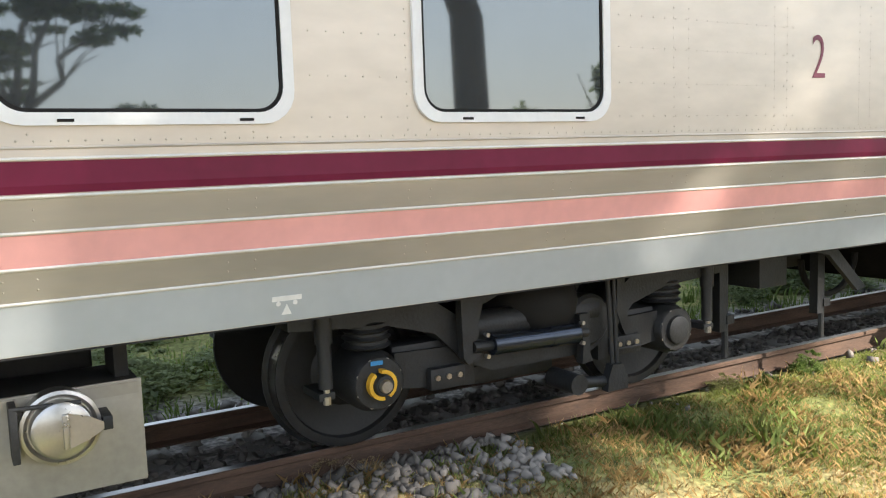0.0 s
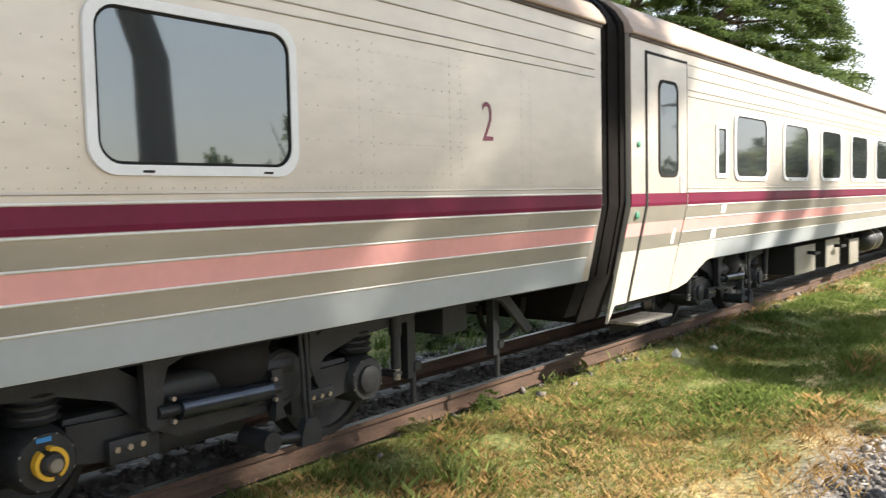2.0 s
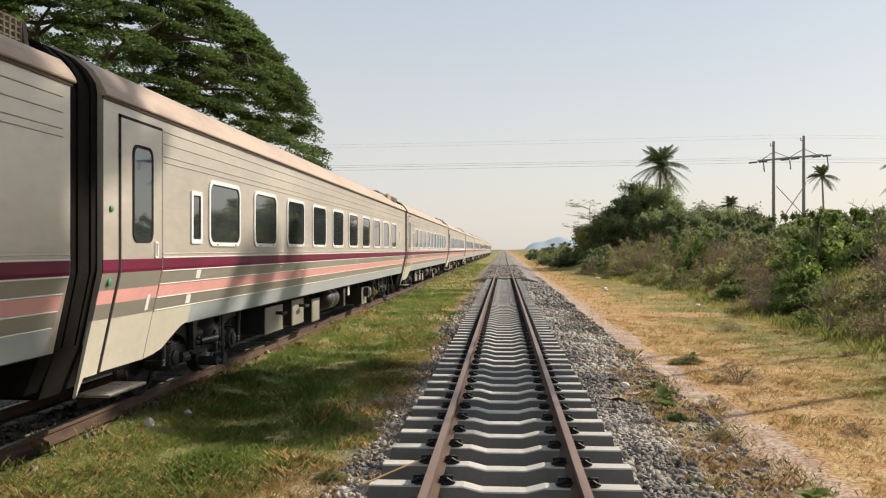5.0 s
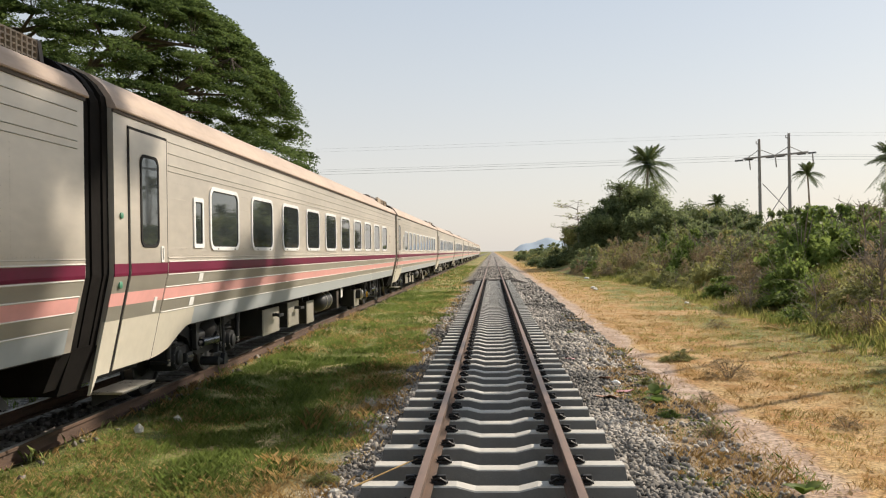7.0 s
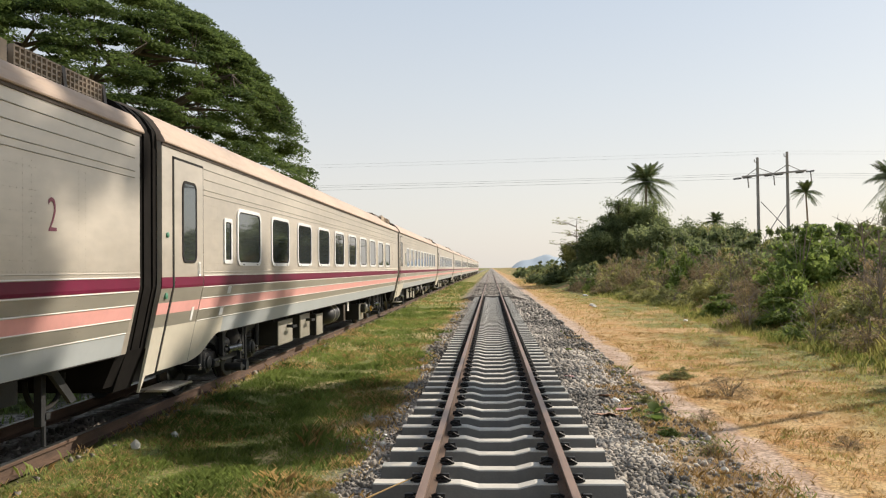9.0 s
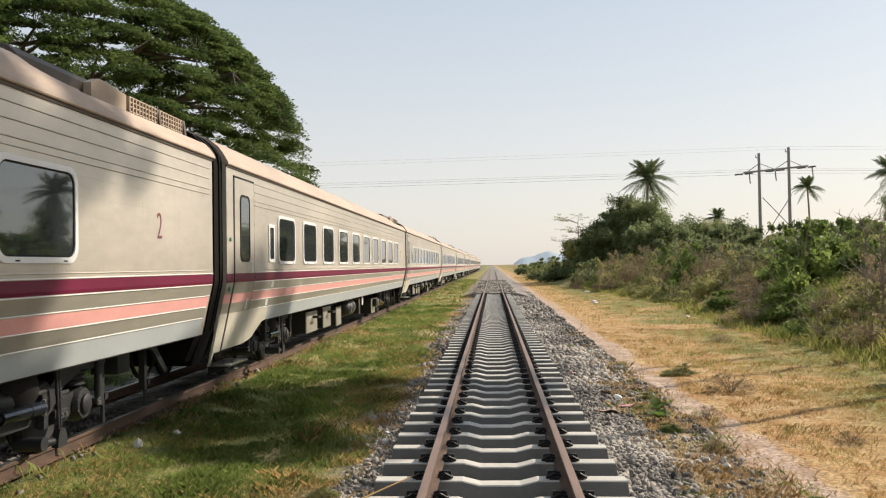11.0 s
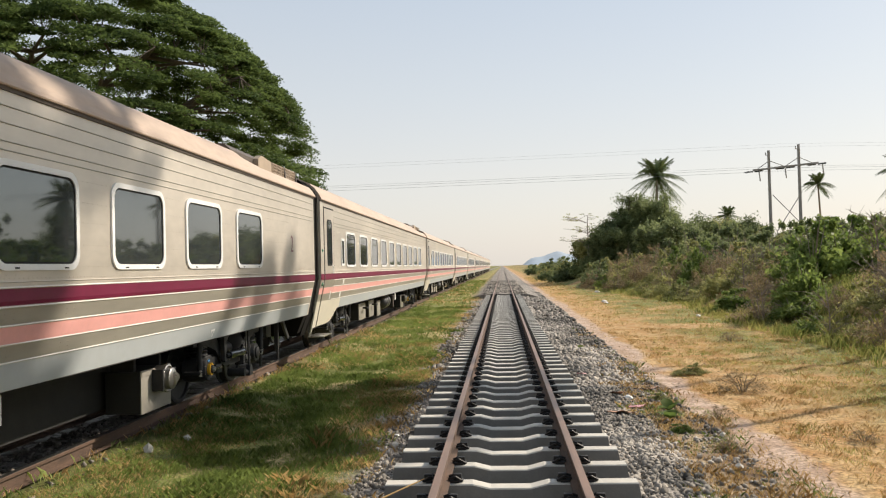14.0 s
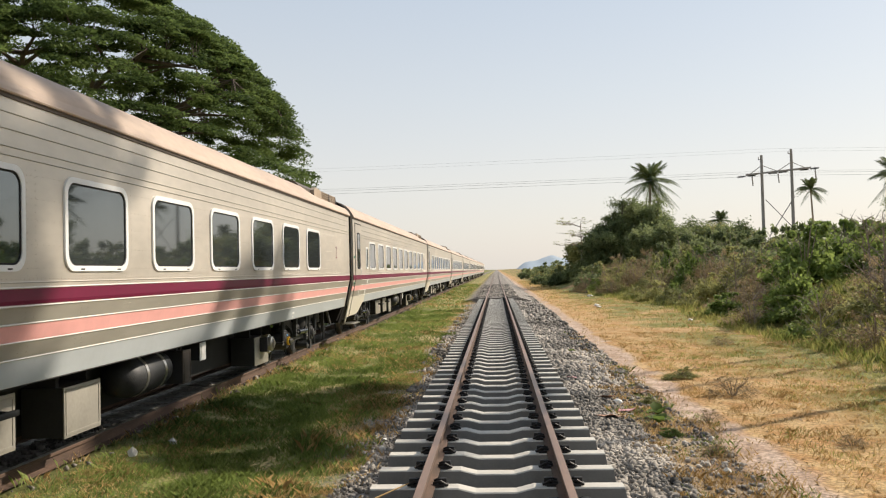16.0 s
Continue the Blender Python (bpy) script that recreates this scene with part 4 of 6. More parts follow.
        box(bm, min(s * 0.6, s * 0.9), max(s * 0.6, s * 0.9), L - 1.62, L - 1.32, 0.60, 0.88, 0.01)
        part("junction_box", bm, M_BLACK, car)
        bm = BM()
        rings = []
        for i in range(13):
            a0 = math.pi * i / 12
            c, d = Vector((s * 0.75, L - 0.62 + 0.34 * math.cos(a0), 0.74 - 0.30 * math.sin(a0))), Vector((0, math.cos(a0), -math.sin(a0)))
            rings.append([bm.verts.new(c + d * 0.025 * math.cos(w) + Vector((0.025 * math.sin(w), 0, 0))) for w in [math.pi * j / 4 for j in range(8)]])
        for ra, rb in zip(rings, rings[1:]):
            for j in range(8):
                bm.faces.new((ra[j], ra[(j + 1) % 8], rb[(j + 1) % 8], rb[j]))
        part("brake_hose", bm, M_RUBBER, car)
        part("end_bracket", prism(BM(), [(L - 1.3, 0.88), (L - 0.95, 0.88), (L - 0.55, 0.52), (L - 0.65, 0.50), (L - 1.0, 0.80)], s * 0.98, s * 1.02, 'x'), M_BLACK, car, smooth=False)
    # roof unit near the leading end
    ac = part("roof_unit", prism(BM(), [(-1.04, 3.28), (1.04, 3.28), (1.04, 3.50), (0.95, 3.58), (0.5, 3.63), (-0.5, 3.63), (-0.95, 3.58), (-1.04, 3.50)], L - 3.75, L - 0.16, 'y'), M_AC, car, "brown air-conditioning unit on the roof", False)
    for s in (1, -1):
        for a, b in ((1.72, 0.98), (0.90, 0.20)):
            bm = BM()
            n = 9
            for i in range(n + 1):
                yy = L - a + (a - b) * i / n
                box(bm, min(s * 1.05, s * 1.10), max(s * 1.05, s * 1.10), yy - 0.012, yy + 0.012, 3.34, 3.54)
            for z in (3.34, 3.39, 3.44, 3.49, 3.54):
                box(bm, min(s * 1.055, s * 1.095), max(s * 1.055, s * 1.095), L - a, L - b, z - 0.008, z + 0.008)
            part("grille", bm, M_ACPALE, ac, "slatted metal grille", False)
            part("unit_rib", prism(BM(), [(s * 1.02, 3.31), (s * 1.13, 3.31), (s * 1.10, 3.55), (s * 0.92, 3.61)], L - b, L - b + 0.06, 'y'), M_AC, ac, smooth=False)
        part("unit_fairing", prism(BM(), [(L - 2.62, 3.36), (L - 1.86, 3.34), (L - 1.86, 3.53), (L - 2.45, 3.57), (L - 2.62, 3.50)], s * 1.03, s * 1.12, 'x'), M_ACPALE, ac, "pale cowl", False)
        part("unit_base", box(BM(), min(s * 1.0, s * 1.16), max(s * 1.0, s * 1.16), L - 3.0, L - 0.12, 3.27, 3.315), M_DARK, ac, smooth=False)
    for yb in (3.62, L - 3.63):
        bogie(car, yb, yb > 10)
    return car


WHEEL_R = 0.43
AXLES = [y + d for y in (3.62, CAR_LEN - 3.63) for d in (-1.075, 1.075)]
TRAIN_START = 6.53 - CAR_LEN            # rear end of the nearest coach while the train stands
REAR_WINDOWS = [18.075 - i * 1.790 for i in range(8, -1, -1)]
WINDOWS = [2.63 + i * 1.815 for i in range(10)]
cars, sets = [], []


def on_wheels(car, first):
    for y in AXLES:
        w = first if y == AXLES[0] and first.parent is None else copy_thing(first, pose(0, y, WHEEL_R))
        w.parent = car
        w.matrix_basis = pose(0, y, WHEEL_R)
    return car


ws0 = wheelset()
rear = on_wheels(railcar(REAR_WINDOWS), ws0)
proto = on_wheels(railcar(WINDOWS), ws0)
for i in range(11):
    m = pose(TRAIN_X, TRAIN_START + i * PITCH, TRAIN_Z)
    if i < 2:
        car = (rear, proto)[i]
        car.matrix_basis = m
    else:
        car = copy_thing(proto, m)
    cars.append(car)
    sets.append([c for c in car.children if c.name.startswith("wheelset")])

# train positions along the track: seconds, metres travelled
RUN = [(0.0, 0.0), (4.6, 0.0), (5.0, 0.02), (5.5, 0.08), (6.0, 0.19), (6.5, 0.34), (7.0, 0.52), (7.5, 0.72), (8.0, 0.98), (8.5, 1.28), (9.0, 1.67), (9.5, 2.12), (10.0, 2.63), (10.5, 3.20), (11.0, 3.82),
       (11.5, 4.50), (12.0, 5.27), (12.5, 6.11), (13.0, 7.03), (13.5, 8.02), (14.0, 9.08), (14.5, 10.20), (15.0, 11.38), (15.5, 12.62), (16.0, 13.92)]


def motions():
    fine = [k * 0.25 for k in range(65)]
    dist = np.interp(fine, [r[0] for r in RUN], [r[1] for r in RUN])
    for car, ws in zip(cars, sets):
        home = car.matrix_basis.copy()
        walk(car, [(t, Matrix.Translation((0, s, 0)) @ home) for t, s in RUN])
        for w in ws:
            base = w.matrix_basis.copy()
            walk(w, [(t, base @ pose(0, 0, 0, -math.degrees(s / WHEEL_R))) for t, s in zip(fine, dist)])

# ---- old track under the train ----
old = tagged(new("old_railway_track"), "old track with rusty rails on weathered sleepers", "railway track", kind="structure")
for x in (-0.535, 0.535):
    rail(old, TRAIN_X + x, TRAIN_Z, -30, 400, M_RAILSHINE, "rusty rail with a bright worn head")
bm = BM()
box(bm, -1.0, 1.0, -0.11, 0.11, -0.30, -0.15, 0.012)
osl = part("sleeper", bm, M_OLDSLEEPER, old, "weathered grey sleeper", False)
osl.matrix_basis = pose(TRAIN_X, -4.0, TRAIN_Z - 0.05)
for i in range(1, 110):
    again(osl, pose(TRAIN_X + random.uniform(-0.03, 0.03), -4.0 + i * 0.62, TRAIN_Z - 0.05 + random.uniform(-0.015, 0.004), 0, 0, random.uniform(-1.5, 1.5)))

# gravel that covers the sleepers farther along
bm = BM()
prism(bm, [(-2.3, -0.40), (-1.35, -0.11), (-0.6, -0.09), (0.6, -0.09), (1.35, -0.11), (2.4, -0.42)], 49.5, 400, 'y')
tagged(part("ballast_bed", bm, M_GROUND, None, "", False), "grey gravel bed filled up to the rails", "ballast", kind="structure")


# ---- plants ----
def rng(seed):
    return np.random.RandomState(seed)


def leaf_quads(R, centres, sizes, long=1.8, flat=0.5):
    """Loose diamond leaves at centres; flat: how much they lie level."""
    n = len(centres)
    nor = R.normal(size=(n, 3))
    nor[:, 2] = np.abs(nor[:, 2]) + flat * 2
    nor /= np.linalg.norm(nor, axis=1)[:, None]
    t = R.normal(size=(n, 3))
    t -= nor * (t * nor).sum(1)[:, None]
    t /= np.linalg.norm(t, axis=1)[:, None]
    b = np.cross(nor, t)
    s = np.asarray(sizes)[:, None]
    a = t * s * long / 2
    c = b * s / 2
    return np.stack([centres - a, centres + c * 0.9 - a * 0.1, centres + a, centres - c * 0.9 - a * 0.1], 1)


def in_balls(R, centres, radii, per, hollow=0.45):
    """Random points in flattened balls, thinner towards the middle."""
    n = len(centres)
    d = R.normal(size=(n, per, 3))
    d /= np.linalg.norm(d, axis=2)[..., None]
    r = hollow + (1 - hollow) * R.rand(n, per, 1) ** 0.6
    return (np.asarray(centres)[:, None, :] + d * r * np.asarray(radii)[:, None, :]).reshape(-1, 3)


def limb(bm, pts, r0, r1, seg=8):
    n = len(pts) - 1
    for i in range(n):
        a, b = r0 + (r1 - r0) * i / n, r0 + (r1 - r0) * (i + 1) / n
        tube(bm, pts[i], pts[i + 1], a, b, seg, False)


def spreading_tree(base, height, radius, bottom, seed, clumps, per, leaf, thick, fork=0.35, label="", lean=(0, 0), bend=2.2, squash=1.0, dome_power=0.5, spread=0.92):
    """Wide-crowned tree: forked trunk, arching limbs and flat tiers of fine leaves."""
    R = rng(seed)
    tree = tagged(new("tree"), label, "tree")
    tree.matrix_basis = pose(*base)
    bm = BM()
    zf = height * fork
    limb(bm, [(0, 0, -0.3), (0.1, 0.05, zf * 0.5), (0.05, 0.1, zf)], thick, thick * 0.72, 14)
    ends = []
    nl = 8
    for i in range(nl):
        a = 2 * math.pi * (i + R.uniform(-0.25, 0.25)) / nl
        reach, top = radius * R.uniform(spread - 0.3, spread), bottom + (height - bottom) * R.uniform(0.15, 0.75 if spread > 0.9 else 0.45)
        p, pts = Vector((0.05, 0.1, zf)), []
        for k in range(6):
            f = k / 5
            pts.append(Vector((math.cos(a) * reach * f ** 0.9 + R.normal() * 0.15, math.sin(a) * reach * f ** 0.9 + R.normal() * 0.15, zf + (top - zf) * (1 - (1 - f) ** 1.8))))
        pts[0] = p
        limb(bm, pts, thick * 0.5, thick * 0.10, 8)
        for k in range(2, 6):
            for _ in range(4):
                a2 = a + R.uniform(-1.1, 1.1)
                ln = radius * R.uniform(0.18, 0.42)
                q = pts[k] + Vector((math.cos(a2) * ln, math.sin(a2) * ln, R.uniform(0.1, 0.9) * (height - bottom) * 0.28))
                limb(bm, [pts[k], (pts[k] + q) / 2 + Vector((0, 0, ln * 0.10)), q], thick * 0.11, thick * 0.03, 5)
                ends.append(q)
    flat = lambda x, y: (1 - squash) * (0.819 * x + 0.574 * y)
    for v in bm.verts:
        k, q = max(0, v.co.z / height) ** bend, flat(v.co.x, v.co.y)
        v.co.x -= 0.819 * q
        v.co.y -= 0.574 * q
        v.co.x += lean[0] * k
        v.co.y += lean[1] * k
    part("trunk", bm, M_BARK, tree, "dark brown forked trunk and limbs")
    # leaf tiers in a domed crown around the limb ends
    C = []
    ends = [np.array(e) for e in ends]
    while len(C) < clumps:
        if R.rand() < 0.6:
            e = ends[R.randint(len(ends))] + R.normal(size=3) * (radius * 0.10, radius * 0.10, (height - bottom) * 0.05)
        else:
            u, w = math.sqrt(R.rand()), R.rand() * 2 * math.pi
            e = np.array([math.cos(w) * u * radius, math.sin(w) * u * radius, 0])
            dome = bottom + (height - bottom) * math.pow(max(0, 1 - (u * 0.97) ** 2), dome_power)
            e[2] = dome - abs(R.normal()) * 0.10 * (height - bottom)
        u = math.hypot(e[0], e[1]) / radius
        if u > 1.0 or e[2] > bottom + (height - bottom) * max(0.0, 1.02 - u * u) ** dome_power + 0.3:
            continue
        C.append(e)
    C = np.array(C)
    S = R.uniform(0.10, 0.19, len(C)) * radius
    rad = np.stack([S, S, S * R.uniform(0.16, 0.30, len(C))], 1)
    P = in_balls(R, C, rad, per, 0.2)
    P[:, :2] -= np.outer(flat(P[:, 0], P[:, 1]), (0.819, 0.574))
    P[:, :2] += np.array(lean) * (np.maximum(0, P[:, 2:3] / height) ** bend)
    me = quads("crown", leaf_quads(R, P, R.uniform(0.7, 1.3, len(P)) * leaf, 1.7, 0.7), M_RAIN)
    crown = new("crown", me)
    crown.parent = tree
    tagged(crown, "tiers of fine dark green leaves")
    return tree


def rain_tree(base, radius, seed):
    """Umbrella crown: flat leaf pads over an open underside of spreading limbs, lower on one side."""
    R = rng(seed)
    tree = tagged(new("tree"), "broad rain tree with layered dark green crown", "tree")
    tree.matrix_basis = pose(*base)

    def rim(a):
        return 9.6 - 3.4 * max(0.0, math.cos(a)) ** 0.8 + 1.6 * max(0.0, math.sin(a)) - 0.4 * max(0.0, -math.sin(a))

    def top(u, a):
        return rim(a) + (16.3 - rim(a)) * max(0.0, 1 - u * u) ** 0.62

    bm = BM()
    limb(bm, [(0, 0, -0.3), (0.15, 0.1, 1.8), (0.05, 0.15, 3.6)], 0.62, 0.50, 14)
    joints = []
    for i in range(11):
        a = 2 * math.pi * (i + R.uniform(-0.3, 0.3)) / 11
        reach = radius * R.uniform(0.74, 0.92)
        zt = top(reach / radius, a) - R.uniform(1.2, 1.8)
        pts = [Vector((0.05, 0.15, 3.5))]
        for k in range(1, 9):
            f = k / 8
            w = a + 0.22 * math.sin(3 * f + i)
            pts.append(Vector((math.cos(w) * reach * f, math.sin(w) * reach * f, 3.5 + (zt - 3.5) * (1 - (1 - f) ** 1.7) + R.normal() * 0.12)))
        limb(bm, pts, 0.27, 0.05, 8)
        for k in range(2, 9):
            joints.append((pts[k], 0.27 - 0.22 * k / 8))
        for k in range(3, 8):
            for sgn in (-1, 1):
                w = a + sgn * R.uniform(0.35, 0.9)
                ln = radius * R.uniform(0.16, 0.30)
                q = pts[k] + Vector((math.cos(w) * ln, math.sin(w) * ln, R.uniform(0.1, 0.8)))
                u, aq = math.hypot(q.x, q.y) / radius, math.atan2(q.y, q.x)
                if u > 0.93:
                    continue
                q.z = min(q.z, top(u, aq) - 0.5)
                m = (pts[k] + q) / 2
                limb(bm, [pts[k], m, q], 0.10, 0.04, 6)
                joints += [(m, 0.05), (q, 0.035)]
    J = np.array([p for p, _ in joints])
    C, S, T = [], [], []
    for i in range(1500):
        u, a = 1 - (1 - math.sqrt(R.rand())) ** 1.25, R.uniform(0, 2 * math.pi)
        low = R.rand() < 0.27
        z = top(u, a) - (R.uniform(1.0, 2.6) if low else abs(R.normal()) * 0.55)
        if low and u < 0.5:
            continue
        if noise.noise((math.cos(a) * u * 3.1, math.sin(a) * u * 3.1, z * 0.45)) < (-0.06 if low else -0.36):
            continue
        p = np.array([math.cos(a) * u * radius, math.sin(a) * u * radius, z])
        C.append(p)
        S.append(R.uniform(0.45, 1.05))
        T.append((math.cos(a) * 0.30 * u, math.sin(a) * 0.30 * u))
        j = int(np.argmin(((J - p) ** 2).sum(1)))
        q = Vector(p)
        if (q - joints[j][0]).length < 1.9:
            limb(bm, [joints[j][0], (q + joints[j][0]) / 2 + Vector((0, 0, 0.06)), q], 0.022, 0.008, 4)
    part("trunk", bm, M_BARK, tree, "dark brown forked trunk and spreading limbs")
    C, S, T = np.array(C), np.array(S), np.array(T)
    rad = np.stack([S, S, S * R.uniform(0.17, 0.30, len(S))], 1)
    per = 400
    P = in_balls(R, C, rad, per, 0.15)
    d = P - np.repeat(C, per, 0)
    P[:, 2] -= (d[:, :2] * np.repeat(T, per, 0)).sum(1) + 0.10 * (d[:, :2] ** 2).sum(1)
    crown = new("crown", quads("crown", leaf_quads(R, P, R.uniform(0.7, 1.3, len(P)) * 0.088, 1.8, 0.6), M_RAIN))
    crown.parent = tree
    tagged(crown, "tiers of fine dark green leaves")
    return tree


rain_tree((-20.6, 38.0, -0.3), 11.8, 11)
spreading_tree((7.7, 9.55, -0.3), 14.5, 4.6, 8.8, 5, 175, 100, 0.20, 0.40, 0.64, "tall shade tree with open green crown", (0, -9.7), 3.5)
# three unseen trees, added so their crowns shade the coaches and the strip
spreading_tree((9.2, 15.2, 0.3), 14.6, 3.0, 11.4, 8, 155, 90, 0.20, 0.07, 0.8, "unseen tree added to cast shade, thin green crown", (0.3, -1.8))
spreading_tree((11.6, 20.2, 0.5), 11.6, 2.7, 9.0, 9, 60, 90, 0.20, 0.08, 0.78, "unseen tree added to cast shade, thin green crown")
spreading_tree((14.0, 24.0, 0.5), 14.9, 2.4, 13.3, 12, 36, 85, 0.20, 0.08, 0.88, "unseen tree added to cast shade, thin green crown")
spreading_tree((9.5, 1.0, -0.3), 7.6, 2.3, 1.9, 15, 150, 80, 0.13, 0.17, 0.30, "slender roadside tree with open crown")



def palm(x, y, h, size, seed, lean=0.0):
    R = rng(seed)
    p = tagged(new("coconut_palm"), "tall coconut palm with drooping fronds", "palm tree")
    p.matrix_basis = pose(x, y, 1.0)
    bm = BM()
    pts = [(lean * (k / 8) ** 2, 0, -0.5 + (h + 0.5) * k / 8) for k in range(9)]
    limb(bm, pts, 0.24, 0.13, 10)
    part("trunk", bm, M_PALEBARK, p, "slim ringed palm trunk")
    verts, faces = [], []
    n = 40
    L = size
    for i in range(n):
        a = 2 * math.pi * i * 0.382 + R.uniform(-0.2, 0.2)
        lift = R.uniform(-0.7, 1.3) if i > 10 else R.uniform(0.9, 1.45)
        rach = []
        for k in range(13):
            f = k / 12
            out = L * (f * math.cos(lift * (1 - 0.1 * f)))
            up = L * (f * math.sin(lift) - (0.34 if lift > 0.95 else 0.60 if lift > 0.2 else 0.42) * f * f)
            rach.append(Vector((math.cos(a) * out, math.sin(a) * out, up)))
        Q = []
        for k in range(1, 13):
            d = (rach[k] - rach[k - 1]).normalized()
            side = d.cross(Vector((0, 0, 1)))
            side = side.normalized() if side.length > 0.01 else Vector((1, 0, 0))
            ln = L * 0.23 * math.sin(math.pi * min(1, 0.15 + 0.8 * k / 12))
            for sub in (0.0, 0.33, 0.66):
                c = rach[k - 1].lerp(rach[k], sub)
                for s in (-1, 1):
                    tip = c + side * s * ln * 0.75 + d * ln * 0.45 + Vector((0, 0, -ln * R.uniform(0.3, 0.6)))
                    w = d * L * 0.012
                    Q.append([c - w, c + w, tip + w * 0.2, tip - w * 0.2])
            w = side * L * 0.008
            Q.append([rach[k - 1] - w, rach[k - 1] + w, rach[k] + w, rach[k] - w])
        f = new("frond", quads("frond", np.array([[list(v) for v in q] for q in Q]), M_PALM))
        f.parent = p
        f.matrix_basis = pose(lean, 0, h)
    return p


palm(17.9, 99, 10.4, 3.7, 3, 0.3)
palm(55.8, 151, 13.4, 3.1, 4, -0.4)
palm(28.9, 110, 6.2, 2.0, 6)
palm(48.6, 104.0, 10.6, 4.2, 7)



def in_clouds(R, centres, radii, per):
    """Random points thick in the middle of each clump and thin outside."""
    n = len(centres)
    d = np.clip(R.normal(size=(n, per, 3)) * 0.48, -1.25, 1.25)
    return (np.asarray(centres)[:, None, :] + d * np.asarray(radii)[:, None, :]).reshape(-1, 3)


def bush_mesh(seed, material, leaf, n, tall=1.0):
    """A clump of leaves about 2 m across and as high as tall, on thin stems."""
    R = rng(seed)
    k = 46
    u, w = np.sqrt(R.rand(k)), R.uniform(0, 6.283, k)
    hump = 0.28 + 0.62 * (1 - u * u) * R.uniform(0.55, 1.15, k)
    C = np.stack([np.cos(w) * u * 0.85, np.sin(w) * u * 0.85, hump * R.uniform(0.35, 1.0, k) * tall], 1)
    S = R.uniform(0.14, 0.36, k)
    C[:6, 2] = R.uniform(0.85, 1.12, 6) * tall
    C[:6, :2] *= 0.6
    S[:6] = R.uniform(0.08, 0.15, 6)
    rad = np.stack([S, S, S * 0.75 * tall], 1)
    P = in_clouds(R, C, rad, n // k)
    P[:, 2] = np.abs(P[:, 2])
    return quads("leaves", leaf_quads(R, P, R.uniform(0.6, 1.5, len(P)) * leaf, 2.0, 0.25), material)


def stem_mesh(seed, tall=1.0, n=9, r=0.022):
    R = rng(seed)
    bm = BM()
    for i in range(n):
        a, q = R.uniform(0, 6.28), R.uniform(0.3, 0.75)
        limb(bm, [(0, 0, -0.25), (math.cos(a) * q * 0.4, math.sin(a) * q * 0.4, 0.45 * tall), (math.cos(a) * q, math.sin(a) * q, R.uniform(0.8, 1.15) * tall)], r, r * 0.3, 5)
    return mesh_of(bm, "branchwork", M_PALEBARK, True)


KINDS = {
    "dark": [bush_mesh(20 + i, M_BUSHD, 0.050, 5600, 1.0) for i in range(3)],
    "fresh": [bush_mesh(30 + i, M_BUSHL, 0.062, 3800, 1.0) for i in range(2)],
    "olive": [bush_mesh(40 + i, M_BUSHO, 0.048, 3600, 0.9) for i in range(3)],
    "dry": [bush_mesh(50 + i, M_DRYB, 0.036, 1900, 1.0) for i in range(2)],
    "grove": [bush_mesh(60 + i, M_BUSHD, 0.050, 6500, 1.1) for i in range(2)],
}
STEMS = [stem_mesh(70 + i) for i in range(3)]
BUSH_LABEL = {"dark": "dense dark green bush on the bank", "fresh": "bright green broad-leaved bush", "olive": "olive green scrub bush", "dry": "dry brown twiggy shrub", "grove": "dark green thicket tree"}
RB = random.Random(4)


FAR_LEAVES = {kind: [] for kind in KINDS}
corner_cache = {}


def far_bush(kind, x, y, w, h, sink=0.1, thin=4, swell=1.8):
    """A bush too far off or too hidden to be told apart: fewer, larger leaves, kept for one joined mesh."""
    me = RB.choice(KINDS[kind])
    key = (me.name, thin)
    if key not in corner_cache:
        co = np.empty(len(me.vertices) * 3, np.float32)
        me.vertices.foreach_get("co", co)
        q = co.reshape(-1, 4, 3)[::thin]
        corner_cache[key] = q.mean(1, keepdims=True) + (q - q.mean(1, keepdims=True)) * swell
    a = RB.uniform(0, 6.283)
    q = corner_cache[key] * (w / 2, w / 2, h)
    c, n = math.cos(a), math.sin(a)
    FAR_LEAVES[kind].append(np.stack([q[..., 0] * c - q[..., 1] * n + x, q[..., 0] * n + q[..., 1] * c + y, q[..., 2] + ground_z(x, y) - sink], -1))


def bush(kind, x, y, w, h, sink=0.1):
    b = tagged(new("bush"), BUSH_LABEL[kind], "bush")
    b.matrix_basis = pose(x, y, ground_z(x, y) - sink, 0, 0, RB.uniform(0, 360))
    for name, me in (("leaves", RB.choice(KINDS[kind])), ("branchwork", RB.choice(STEMS))):
        o = new(name, me)
        o.parent = b
        o.matrix_basis = Matrix.Diagonal((w / 2, w / 2, h, 1))
    return b


# scrub at the foot of the bank
y = 16.5
while y < 74:
    f = foot(y)
    for row in range(3):
        x = f + 0.8 + row * 1.5 + RB.uniform(-0.5, 0.5)
        if RB.random() < ((0.72, 0.78, 0.8)[row] if y < 31 else (0.45, 0.5, 0.45)[row] if y < 41 else (0.25, 0.2, 0.15)[row]):
            continue
        kind = RB.choice(("olive", "dry", "dry", "fresh", "olive") if y < 30 else ("olive", "olive", "olive", "fresh", "dry", "dry", "olive"))
        s = RB.uniform(0.7, 1.3)
        g = float(np.interp(y, (20, 34, 60), (0.52, 0.72, 1.0)))
        bush(kind, x, y + RB.uniform(-0.6, 0.6), (1.3 + 0.5 * g) * s, (1.0 + 0.32 * row) * s * g)
    y += 1.15 + y * 0.010
